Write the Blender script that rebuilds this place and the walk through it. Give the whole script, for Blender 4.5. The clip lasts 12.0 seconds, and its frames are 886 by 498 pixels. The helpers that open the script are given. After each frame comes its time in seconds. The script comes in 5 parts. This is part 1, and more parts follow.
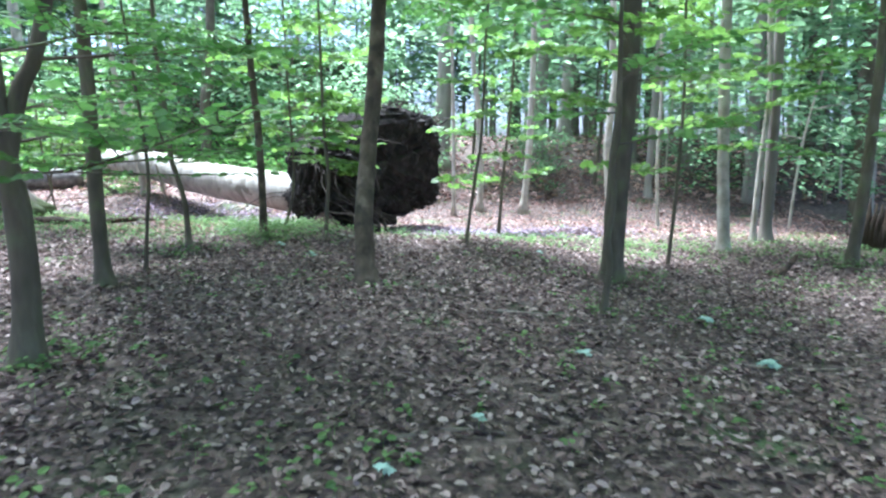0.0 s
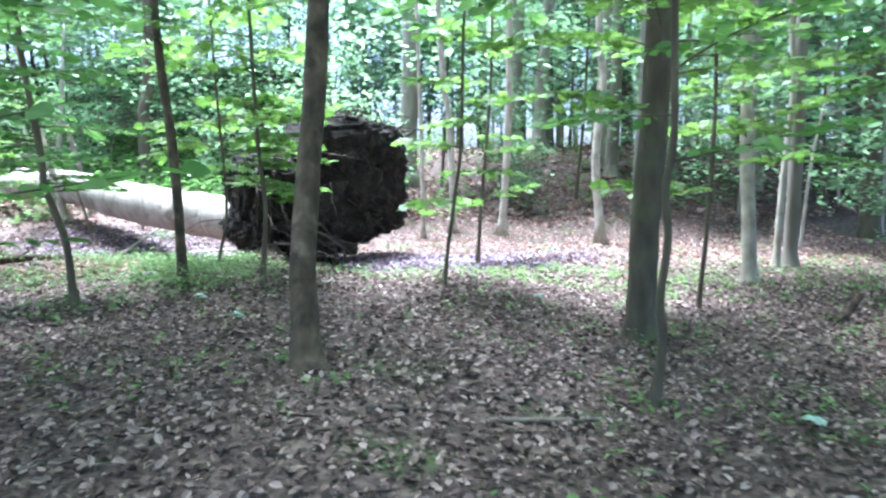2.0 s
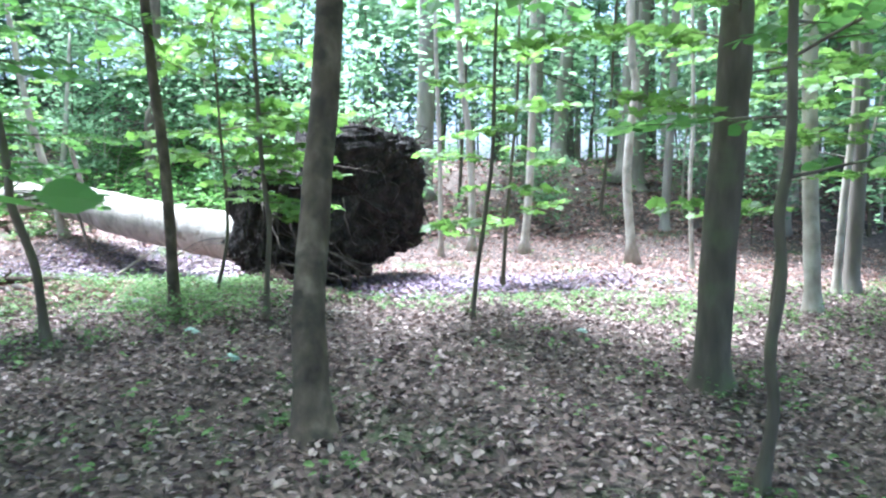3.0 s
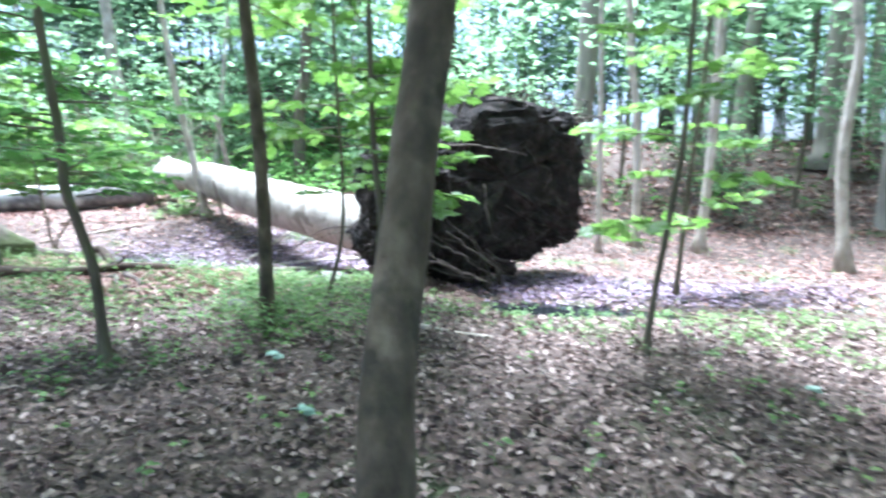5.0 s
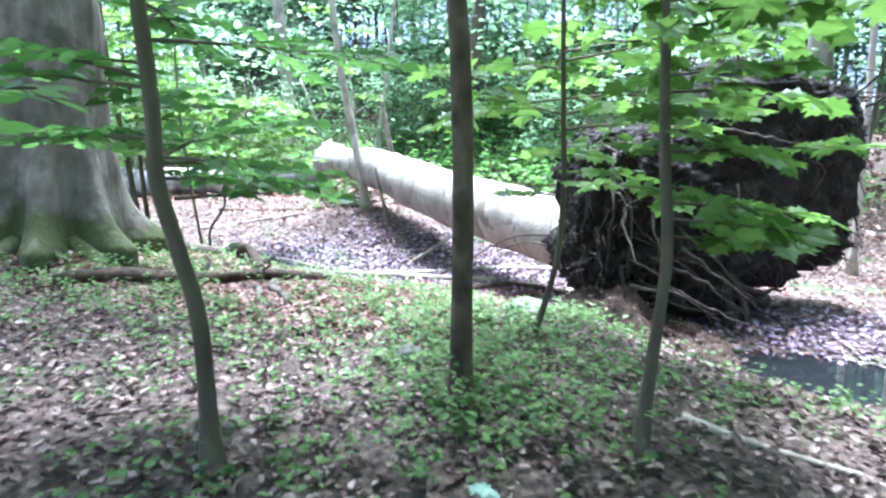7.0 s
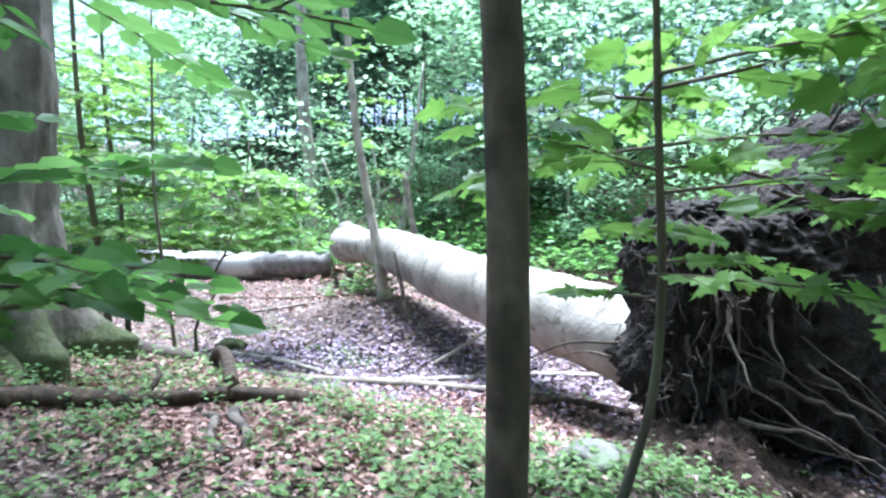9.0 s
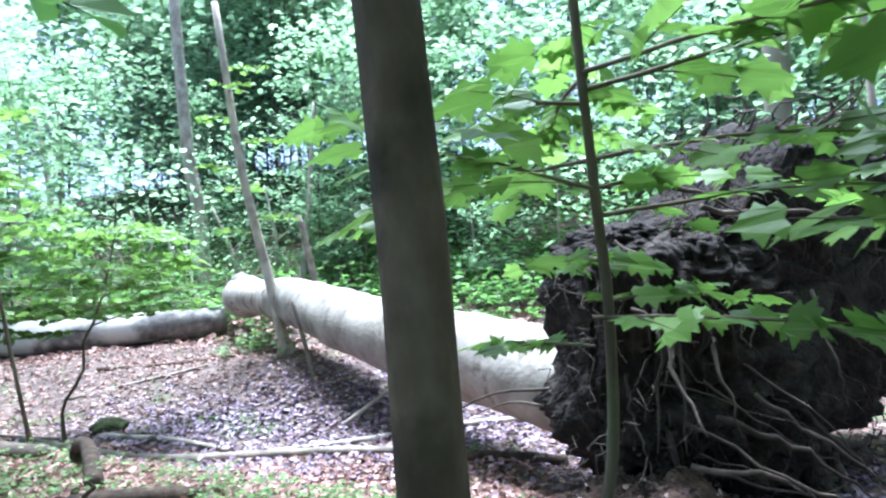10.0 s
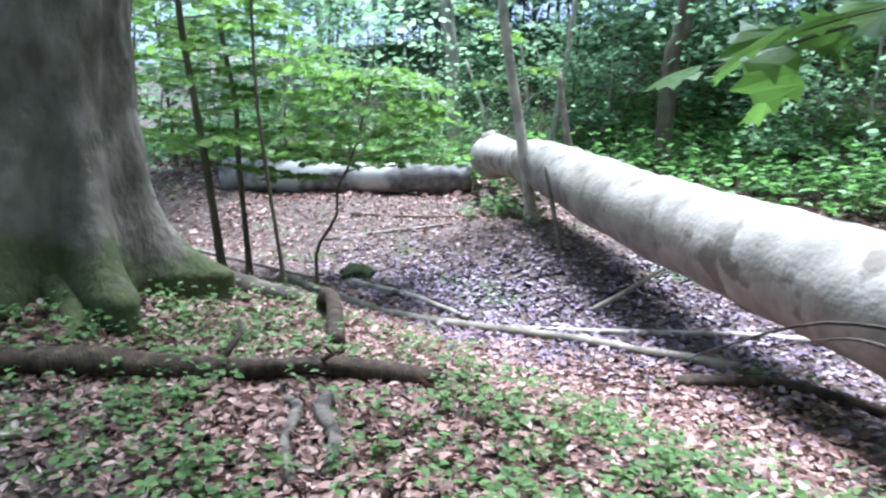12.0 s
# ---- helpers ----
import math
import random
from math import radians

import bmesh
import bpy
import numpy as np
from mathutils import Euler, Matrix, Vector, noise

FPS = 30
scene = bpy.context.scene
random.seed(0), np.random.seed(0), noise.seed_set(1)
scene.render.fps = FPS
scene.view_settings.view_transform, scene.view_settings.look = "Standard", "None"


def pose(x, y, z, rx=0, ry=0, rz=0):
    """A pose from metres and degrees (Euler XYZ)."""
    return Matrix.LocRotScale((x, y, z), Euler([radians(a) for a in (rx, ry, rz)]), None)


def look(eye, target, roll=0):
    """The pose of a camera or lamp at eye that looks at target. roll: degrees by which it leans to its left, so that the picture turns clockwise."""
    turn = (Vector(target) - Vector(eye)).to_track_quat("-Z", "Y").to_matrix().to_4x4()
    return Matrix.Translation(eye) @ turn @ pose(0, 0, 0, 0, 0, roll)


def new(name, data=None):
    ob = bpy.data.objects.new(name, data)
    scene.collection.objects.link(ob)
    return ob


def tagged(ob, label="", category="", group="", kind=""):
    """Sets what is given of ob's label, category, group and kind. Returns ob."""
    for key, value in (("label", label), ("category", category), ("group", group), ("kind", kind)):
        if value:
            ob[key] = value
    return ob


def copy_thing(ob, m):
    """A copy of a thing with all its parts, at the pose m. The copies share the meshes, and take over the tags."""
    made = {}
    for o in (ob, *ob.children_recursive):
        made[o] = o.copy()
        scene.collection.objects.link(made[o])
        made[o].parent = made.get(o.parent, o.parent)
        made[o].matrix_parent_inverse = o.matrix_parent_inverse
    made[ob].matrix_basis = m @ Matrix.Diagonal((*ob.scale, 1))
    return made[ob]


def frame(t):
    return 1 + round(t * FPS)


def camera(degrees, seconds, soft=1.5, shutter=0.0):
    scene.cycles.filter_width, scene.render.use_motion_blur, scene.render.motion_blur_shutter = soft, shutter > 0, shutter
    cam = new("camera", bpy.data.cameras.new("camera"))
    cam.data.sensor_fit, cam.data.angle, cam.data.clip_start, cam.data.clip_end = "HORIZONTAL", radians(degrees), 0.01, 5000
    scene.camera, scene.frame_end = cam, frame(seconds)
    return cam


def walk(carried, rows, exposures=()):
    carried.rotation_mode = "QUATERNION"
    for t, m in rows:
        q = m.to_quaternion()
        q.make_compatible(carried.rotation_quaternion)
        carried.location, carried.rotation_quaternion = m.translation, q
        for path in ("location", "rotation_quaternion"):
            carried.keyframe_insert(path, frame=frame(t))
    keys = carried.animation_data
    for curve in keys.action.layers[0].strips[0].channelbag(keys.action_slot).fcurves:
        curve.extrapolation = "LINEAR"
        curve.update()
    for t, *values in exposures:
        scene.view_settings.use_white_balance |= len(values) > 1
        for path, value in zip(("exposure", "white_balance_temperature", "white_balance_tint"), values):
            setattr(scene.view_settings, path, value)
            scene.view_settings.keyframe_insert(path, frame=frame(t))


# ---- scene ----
cam = camera(66.0, 12.0, soft=2.3, shutter=0.35)
PATH = [
    (0, (0.054, 0.148, 1.481), (0.042, 2.133, 1.236), 0.1),
    (0.5, (0.043, 0.668, 1.531), (-0.003, 2.657, 1.324), 0.1),
    (1, (0.012, 1.21, 1.549), (0.103, 3.198, 1.344), -0.2),
    (1.5, (-0.013, 1.657, 1.586), (0.209, 3.629, 1.341), -0.8),
    (2, (-0.007, 2.273, 1.599), (0.078, 4.259, 1.386), -0.8),
    (2.5, (-0.103, 2.779, 1.596), (-0.053, 4.769, 1.402), -0.3),
    (2.7, (-0.142, 2.972, 1.634), (-0.09, 4.965, 1.472), -0.7),
    (4.3, (-0.031, 4.428, 1.604), (-0.008, 6.405, 1.303), 0.5),
    (4.5, (-0.05, 4.584, 1.626), (-0.081, 6.561, 1.325), 0.2),
    (5, (-0.182, 4.951, 1.664), (-0.566, 6.901, 1.44), 0.2),
    (5.5, (-0.382, 5.246, 1.663), (-1.059, 7.113, 1.43), 0.8),
    (6, (-0.826, 5.721, 1.638), (-1.561, 7.563, 1.381), 2.3),
    (6.5, (-1.037, 6.204, 1.664), (-1.743, 8.047, 1.336), 2.2),
    (7, (-1.355, 6.83, 1.686), (-2.146, 8.648, 1.422), 1.5),
    (7.2, (-1.444, 7.044, 1.648), (-2.24, 8.862, 1.4), 1.4),
    (8.8, (-1.935, 8.252, 1.686), (-2.8, 10.054, 1.621), 1.4),
    (9, (-2.028, 8.397, 1.67), (-2.911, 10.191, 1.646), 1.6),
    (9.5, (-2.166, 8.696, 1.693), (-2.891, 10.559, 1.732), 0.4),
    (10, (-2.264, 9.01, 1.716), (-2.892, 10.908, 1.8), -3.0),
    (10.5, (-2.368, 9.207, 1.744), (-3.154, 11.046, 1.71), -2.2),
    (11, (-2.562, 9.369, 1.766), (-3.495, 11.135, 1.66), -0.3),
    (11.5, (-2.751, 9.597, 1.719), (-3.876, 11.236, 1.499), -0.4),
    (12, (-2.931, 9.757, 1.709), (-4.147, 11.317, 1.41), 2.2),
]
EXPOSURE = [(0.0, 2.3, 4850, 6), (1.0, 2.45, 4850, 6), (2.5, 2.52, 4850, 6), (4.5, 2.6, 4850, 6), (5.8, 2.48, 4830, 6), (7.0, 2.55, 4790, 7), (9.0, 2.08, 4800, 7), (10.2, 1.98, 4800, 7), (12.0, 1.57, 4850, 7)]
walk(cam, [(t, look(eye, target, roll)) for t, eye, target, roll in PATH], EXPOSURE)

# ---- world, sun, exposure ----
world = bpy.data.worlds.new("sky")
scene.world = world
world.use_nodes = True
wn = world.node_tree
sky = wn.nodes.new("ShaderNodeTexSky")
sky.sky_type, sky.sun_disc = "NISHITA", False
sky.sun_elevation, sky.sun_rotation = radians(75), radians(-35)
sky.air_density, sky.dust_density, sky.ozone_density = 0.6, 6.0, 0.6
wn.links.new(sky.outputs[0], wn.nodes["Background"].inputs[0])
wn.nodes["Background"].inputs[1].default_value = 0.15
sun = new("sun", bpy.data.lights.new("sun", "SUN"))
sun.data.energy, sun.data.angle, sun.data.color = 5.0, radians(22), (1.0, 0.96, 0.88)
sun.matrix_world = look((0, 0, 40), (6.1, -8.8, 0))


# ---- materials ----
def material(name, stops, scale=6.0, detail=6.0, rough=0.85, bump=0.3, bump_scale=40.0, stretch=(1, 1, 1), island=0.0, obj_random=0.0,
             translucent=0.0, spots=None, spec=0.3, distance=0.01):
    """A surface from two scales of noise through a colour ramp, with relief; island and obj_random vary its value."""
    m = bpy.data.materials.new(name)
    m.use_nodes = True
    nt = m.node_tree
    n, link = nt.nodes, nt.links.new
    bsdf, out = n["Principled BSDF"], n["Material Output"]
    coord, mapping = n.new("ShaderNodeTexCoord"), n.new("ShaderNodeMapping")
    mapping.inputs["Scale"].default_value = stretch
    link(coord.outputs["Object"], mapping.inputs[0])
    noise_a = n.new("ShaderNodeTexNoise")
    noise_a.inputs["Scale"].default_value, noise_a.inputs["Detail"].default_value = scale, detail
    link(mapping.outputs[0], noise_a.inputs["Vector"])
    ramp = n.new("ShaderNodeValToRGB")
    while len(ramp.color_ramp.elements) < len(stops):
        ramp.color_ramp.elements.new(0.5)
    for i, (pos, col) in enumerate(stops):
        ramp.color_ramp.elements[i].position = pos
        ramp.color_ramp.elements[i].color = (*col, 1)
    fac = noise_a.outputs[0]
    if island:
        geo, mixn = n.new("ShaderNodeNewGeometry"), n.new("ShaderNodeMix")
        mixn.inputs[0].default_value = island
        link(fac, mixn.inputs[2])
        link(geo.outputs["Random Per Island"], mixn.inputs[3])
        fac = mixn.outputs[0]
    if obj_random:
        info, mixo = n.new("ShaderNodeObjectInfo"), n.new("ShaderNodeMix")
        mixo.inputs[0].default_value = obj_random
        link(fac, mixo.inputs[2])
        link(info.outputs["Random"], mixo.inputs[3])
        fac = mixo.outputs[0]
    link(fac, ramp.inputs[0])
    colour = ramp.outputs[0]
    if spots:
        tint, size, low, high = spots
        noise_s, step, mixs = n.new("ShaderNodeTexNoise"), n.new("ShaderNodeMapRange"), n.new("ShaderNodeMix")
        noise_s.inputs["Scale"].default_value, noise_s.inputs["Detail"].default_value = size, 4
        link(coord.outputs["Object"], noise_s.inputs["Vector"])
        step.inputs["From Min"].default_value, step.inputs["From Max"].default_value = low, high
        link(noise_s.outputs[0], step.inputs[0])
        mixs.data_type = "RGBA"
        link(step.outputs[0], mixs.inputs[0])
        link(colour, mixs.inputs[6])
        mixs.inputs[7].default_value = (*tint, 1)
        colour = mixs.outputs[2]
    link(colour, bsdf.inputs["Base Color"])
    bsdf.inputs["Roughness"].default_value = rough
    bsdf.inputs["Specular IOR Level"].default_value = spec
    if bump:
        noise_b, bm_node = n.new("ShaderNodeTexNoise"), n.new("ShaderNodeBump")
        noise_b.inputs["Scale"].default_value, noise_b.inputs["Detail"].default_value = bump_scale, 5
        link(mapping.outputs[0], noise_b.inputs["Vector"])
        bm_node.inputs["Strength"].default_value, bm_node.inputs["Distance"].default_value = bump, distance
        link(noise_b.outputs[0], bm_node.inputs["Height"])
        link(bm_node.outputs[0], bsdf.inputs["Normal"])
    if translucent:
        tr, mix = n.new("ShaderNodeBsdfTranslucent"), n.new("ShaderNodeMixShader")
        mix.inputs[0].default_value = translucent
        link(colour, tr.inputs[0])
        link(bsdf.outputs[0], mix.inputs[1])
        link(tr.outputs[0], mix.inputs[2])
        link(mix.outputs[0], out.inputs[0])
    return m


BARK = material("bark_grey_brown", [(0.25, (0.056, 0.043, 0.029)), (0.55, (0.115, 0.092, 0.063)), (0.8, (0.2, 0.166, 0.117))], 9, 8, 0.9, 0.5, 30,
                (1, 1, 0.3), obj_random=0.15, spots=((0.12, 0.13, 0.06), 3.0, 0.52, 0.75))
BARK_SMOOTH = material("bark_smooth_olive", [(0.32, (0.05, 0.035, 0.023)), (0.5, (0.105, 0.076, 0.05)), (0.7, (0.2, 0.15, 0.104))], 7, 14, 0.85, 0.8, 24,
                       (1, 1, 0.6), spots=((0.055, 0.042, 0.028), 5.5, 0.48, 0.64), distance=0.012)
BARK_PALE = material("bark_pale_grey", [(0.3, (0.24, 0.195, 0.15)), (0.55, (0.4, 0.345, 0.28)), (0.8, (0.54, 0.48, 0.41))], 6, 8, 0.85, 0.4, 35,
                     (1, 1, 0.5), spots=((0.2, 0.19, 0.15), 4.0, 0.55, 0.7))
BARK_BEECH = material("bark_old_beech", [(0.3, (0.075, 0.062, 0.046)), (0.55, (0.15, 0.128, 0.1)), (0.8, (0.26, 0.23, 0.19))], 4.5, 12, 0.95, 1.0, 11,
                      (1, 1, 0.6), spots=((0.07, 0.065, 0.045), 2.8, 0.52, 0.66), distance=0.035)
BARK_LOG = material("bark_fallen_log", [(0.25, (0.135, 0.116, 0.093)), (0.5, (0.25, 0.22, 0.182)), (0.75, (0.375, 0.338, 0.29))], 3.4, 14, 0.85, 0.55, 20,
                    spots=((0.15, 0.125, 0.097), 3.2, 0.57, 0.64), distance=0.016)
WOOD_RAW = material("broken_wood", [(0.3, (0.3, 0.2, 0.11)), (0.7, (0.55, 0.42, 0.27))], 12, 6, 0.9, 0.8, 60)
WOOD_DEAD = material("dead_wood", [(0.3, (0.09, 0.07, 0.055)), (0.55, (0.2, 0.165, 0.13)), (0.8, (0.36, 0.31, 0.26))], 7, 8, 0.9, 0.7, 40,
                     obj_random=0.25, spots=((0.1, 0.13, 0.05), 5.0, 0.58, 0.72))
WOOD_ROT = material("rotten_wood", [(0.3, (0.02, 0.014, 0.01)), (0.6, (0.06, 0.04, 0.025)), (0.85, (0.16, 0.11, 0.075))], 9, 8, 0.95, 0.9, 40, (2, 2, 0.4))
ROOT = material("root_bark", [(0.3, (0.026, 0.019, 0.015)), (0.6, (0.075, 0.057, 0.044)), (0.85, (0.19, 0.152, 0.122))], 10, 6, 0.95, 0.7, 50, obj_random=0.3)
SOIL = material("root_plate_soil", [(0.3, (0.008, 0.006, 0.0045)), (0.55, (0.022, 0.016, 0.0125)), (0.8, (0.06, 0.045, 0.035))], 6, 12, 1.0, 1.0, 22, distance=0.06)
HEAP = material("crumbled_brown_earth", [(0.25, (0.02, 0.013, 0.01)), (0.5, (0.058, 0.035, 0.026)), (0.78, (0.125, 0.08, 0.06))], 9, 12, 1.0, 1.0, 45, distance=0.04)
# Far trunks: BARK lightened and greyed, distance haze mixed into the colour.
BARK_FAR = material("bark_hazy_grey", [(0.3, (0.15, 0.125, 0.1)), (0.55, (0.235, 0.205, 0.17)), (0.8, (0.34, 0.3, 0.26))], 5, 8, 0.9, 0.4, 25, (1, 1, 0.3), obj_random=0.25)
EARTH = material("forest_earth", [(0.3, (0.034, 0.023, 0.019)), (0.5, (0.085, 0.06, 0.05)), (0.72, (0.19, 0.14, 0.118))], 11, 12, 0.95, 1.0, 30,
                 spots=((0.07, 0.1, 0.035), 0.9, 0.58, 0.72), distance=0.03)
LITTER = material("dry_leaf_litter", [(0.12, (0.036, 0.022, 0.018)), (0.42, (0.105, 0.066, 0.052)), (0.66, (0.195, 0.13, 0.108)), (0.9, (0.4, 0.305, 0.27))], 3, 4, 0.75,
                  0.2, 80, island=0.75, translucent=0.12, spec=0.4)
# Copper leaves; brightness of the sunlit hollow is put into their colour.
LITTER_RED = material("sunlit_copper_litter", [(0.12, (0.085, 0.045, 0.035)), (0.45, (0.23, 0.126, 0.098)), (0.7, (0.39, 0.235, 0.19)), (0.92, (0.55, 0.385, 0.335))], 3, 4,
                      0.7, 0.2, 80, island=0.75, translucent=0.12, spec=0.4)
# Wet leaves, tinted purple for sky sheen and lightened for the sun there.
LITTER_WET = material("wet_leaf_litter", [(0.15, (0.045, 0.033, 0.045)), (0.5, (0.17, 0.115, 0.16)), (0.85, (0.36, 0.26, 0.34))], 3, 4, 0.4, 0.3, 60, island=0.7,
                      spec=0.25)
LEAF = material("beech_leaf_green", [(0.15, (0.075, 0.155, 0.034)), (0.5, (0.135, 0.26, 0.058)), (0.85, (0.22, 0.37, 0.105))], 4, 3, 0.42, 0.15, 60, island=0.7,
                translucent=0.62, spec=0.4)
LEAF_MAPLE = material("maple_leaf_green", [(0.15, (0.08, 0.145, 0.024)), (0.5, (0.14, 0.245, 0.044)), (0.85, (0.215, 0.34, 0.075))], 4, 3, 0.42, 0.2, 50, island=0.7,
                      translucent=0.55, spec=0.35)
# LEAF made paler and bluer: haze and glare are mixed into the green.
LEAF_FAR = material("understorey_leaf_hazed", [(0.15, (0.125, 0.21, 0.105)), (0.5, (0.22, 0.33, 0.17)), (0.85, (0.33, 0.45, 0.26))], 2, 3, 0.55, 0, 10, island=0.7,
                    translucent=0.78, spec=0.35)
LEAF_PALE = material("pale_leaf_underside", [(0.15, (0.22, 0.32, 0.25)), (0.85, (0.4, 0.52, 0.44))], 4, 3, 0.6, 0.1, 40, island=0.6, translucent=0.3)
HERB = material("herb_leaf_green", [(0.15, (0.075, 0.128, 0.036)), (0.5, (0.132, 0.212, 0.058)), (0.85, (0.215, 0.31, 0.098))], 3, 3, 0.55, 0, 10, island=0.7,
                translucent=0.5, spec=0.35)
WOOD_GREY = material("weathered_stick", [(0.3, (0.05, 0.038, 0.03)), (0.55, (0.15, 0.118, 0.095)), (0.8, (0.33, 0.28, 0.235))], 6, 8, 0.95, 0.9, 35, obj_random=0.3, spots=((0.05, 0.04, 0.032), 7.0, 0.55, 0.62), distance=0.015)
# Dark grey bark; the broad pale patches paint sunlight on the log.
LOG_DARK = material("dark_log_sunlit_patches", [(0.3, (0.06, 0.053, 0.048)), (0.55, (0.17, 0.155, 0.14)), (0.8, (0.4, 0.37, 0.33))], 5, 10, 0.9, 0.8, 30, spots=((0.45, 0.42, 0.38), 0.9, 0.5, 0.6), distance=0.02)
MOSS = material("moss", [(0.3, (0.022, 0.03, 0.01)), (0.7, (0.062, 0.07, 0.024))], 20, 6, 1.0, 1.0, 120)
STONE = material("grey_stone", [(0.3, (0.06, 0.056, 0.046)), (0.7, (0.15, 0.138, 0.115))], 8, 8, 0.85, 0.6, 30, spots=((0.12, 0.15, 0.08), 4, 0.55, 0.7))
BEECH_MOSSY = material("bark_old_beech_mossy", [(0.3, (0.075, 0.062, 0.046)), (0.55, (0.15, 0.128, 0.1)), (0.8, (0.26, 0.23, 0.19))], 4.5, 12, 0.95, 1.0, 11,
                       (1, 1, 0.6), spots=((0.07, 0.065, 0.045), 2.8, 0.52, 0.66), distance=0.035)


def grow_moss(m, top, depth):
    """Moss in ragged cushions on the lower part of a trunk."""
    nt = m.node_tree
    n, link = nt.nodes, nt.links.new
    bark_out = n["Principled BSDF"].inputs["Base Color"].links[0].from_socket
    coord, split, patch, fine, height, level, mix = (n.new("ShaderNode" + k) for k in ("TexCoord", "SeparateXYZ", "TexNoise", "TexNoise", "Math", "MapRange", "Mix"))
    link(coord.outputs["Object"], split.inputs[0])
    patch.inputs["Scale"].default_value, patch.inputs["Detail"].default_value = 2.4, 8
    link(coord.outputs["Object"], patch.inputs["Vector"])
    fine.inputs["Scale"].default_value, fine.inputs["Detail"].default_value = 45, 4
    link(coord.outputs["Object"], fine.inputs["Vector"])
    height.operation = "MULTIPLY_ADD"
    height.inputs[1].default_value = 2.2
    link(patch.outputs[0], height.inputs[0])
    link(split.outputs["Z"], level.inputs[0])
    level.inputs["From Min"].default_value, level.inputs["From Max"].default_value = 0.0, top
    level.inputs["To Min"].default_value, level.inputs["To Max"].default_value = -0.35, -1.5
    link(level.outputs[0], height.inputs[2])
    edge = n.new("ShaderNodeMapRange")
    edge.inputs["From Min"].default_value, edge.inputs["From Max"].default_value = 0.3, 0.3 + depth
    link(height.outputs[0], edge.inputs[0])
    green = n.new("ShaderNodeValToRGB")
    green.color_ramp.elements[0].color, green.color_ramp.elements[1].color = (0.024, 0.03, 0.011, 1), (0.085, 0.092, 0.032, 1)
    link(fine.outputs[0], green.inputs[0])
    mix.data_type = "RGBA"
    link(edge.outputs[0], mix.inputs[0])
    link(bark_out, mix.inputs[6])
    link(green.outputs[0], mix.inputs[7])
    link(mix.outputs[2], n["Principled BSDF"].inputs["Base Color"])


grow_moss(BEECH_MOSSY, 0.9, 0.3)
WATER = bpy.data.materials.new("still_water")
WATER.use_nodes = True
WATER.node_tree.nodes["Principled BSDF"].inputs["Base Color"].default_value = (0.012, 0.013, 0.014, 1)
WATER.node_tree.nodes["Principled BSDF"].inputs["Roughness"].default_value = 0.04
WATER.node_tree.nodes["Principled BSDF"].inputs["Specular IOR Level"].default_value = 0.8


# ---- the lie of the land ----
def ease(a, b, v):
    s = np.clip((np.asarray(v, float) - a) / (b - a), 0, 1)
    return s * s * (3 - 2 * s)


def land(x, y):
    """Height of the ground: a gentle rise, a wet hollow with a pool, and slopes behind."""
    x, y = np.asarray(x, float), np.asarray(y, float)
    near = 0.03 + 0.27 * ease(2.4, -0.8, x) * ease(1, 6, y) + 0.1 * ease(7, 10, y) * ease(4.5, 1.5, x)
    edge = 12.2 + 1.2 * ease(-3.0, -6.0, x) + 0.25 * np.sin(x * 1.3) - 1.0 * np.exp(-((x + 0.3) / 1.25) ** 2)
    inside = ease(edge - 0.5, edge + 1.3, y)
    low = 0.05 + 0.03 * np.sin(x * 0.9 + y * 0.7)
    z = near * (1 - inside) + low * inside
    z = z - 0.26 * np.exp(-(((x + 0.35) / 1.45) ** 2 + ((y - 12.8) / 0.85) ** 2) ** 1.5)
    z = z + 0.14 * np.exp(-(((x + 2.7) / 0.8) ** 2 + ((y - 12.7) / 0.6) ** 2))
    z = z + 0.16 * np.exp(-(((x + 7.95) / 0.9) ** 2 + ((y - 18.3) / 0.7) ** 2))
    z = z + 0.3 * np.exp(-(((x + 8.0) / 1.3) ** 2 + ((y - 11.7) / 1.3) ** 2))
    rise_left = 0.5 * ease(15.7, 18.2, y) + 0.4 * ease(18.2, 23, y) + 6.5 * ease(22, 44, y) + 0.05 * np.clip(y - 30, 0, 80)
    rise_right = 0.25 * ease(17.5, 20, y) + 2.3 * ease(19, 29, y) + 0.01 * np.clip(y - 30, 0, 80)
    right = ease(-7.0, 1.0, x)
    z = z + rise_left * (1 - right) + rise_right * right
    bumps = 0.035 * np.sin(x * 1.7 + 0.8 * np.sin(y * 1.1)) * np.sin(y * 1.9 + 0.5) + 0.012 * np.sin(x * 5.3 + y * 2.1) * np.sin(y * 4.7 - x)
    return z + bumps


def gz(x, y):
    return float(land(x, y))


# ---- mesh makers ----
def mesh_of(name, verts, faces, mat, smooth=True):
    me = bpy.data.meshes.new(name)
    me.from_pydata(verts, [], faces)
    me.materials.append(mat)
    if smooth:
        me.polygons.foreach_set("use_smooth", [True] * len(me.polygons))
    me.update()
    return me


def thing(name, place, label, category, group=""):
    ob = new(name)
    ob.location = place
    ob.empty_display_size = 0.2
    return tagged(ob, label, category, group)


def part(name, me, parent, label=""):
    ob = new(name, me)
    ob.parent = parent
    return tagged(ob, label)


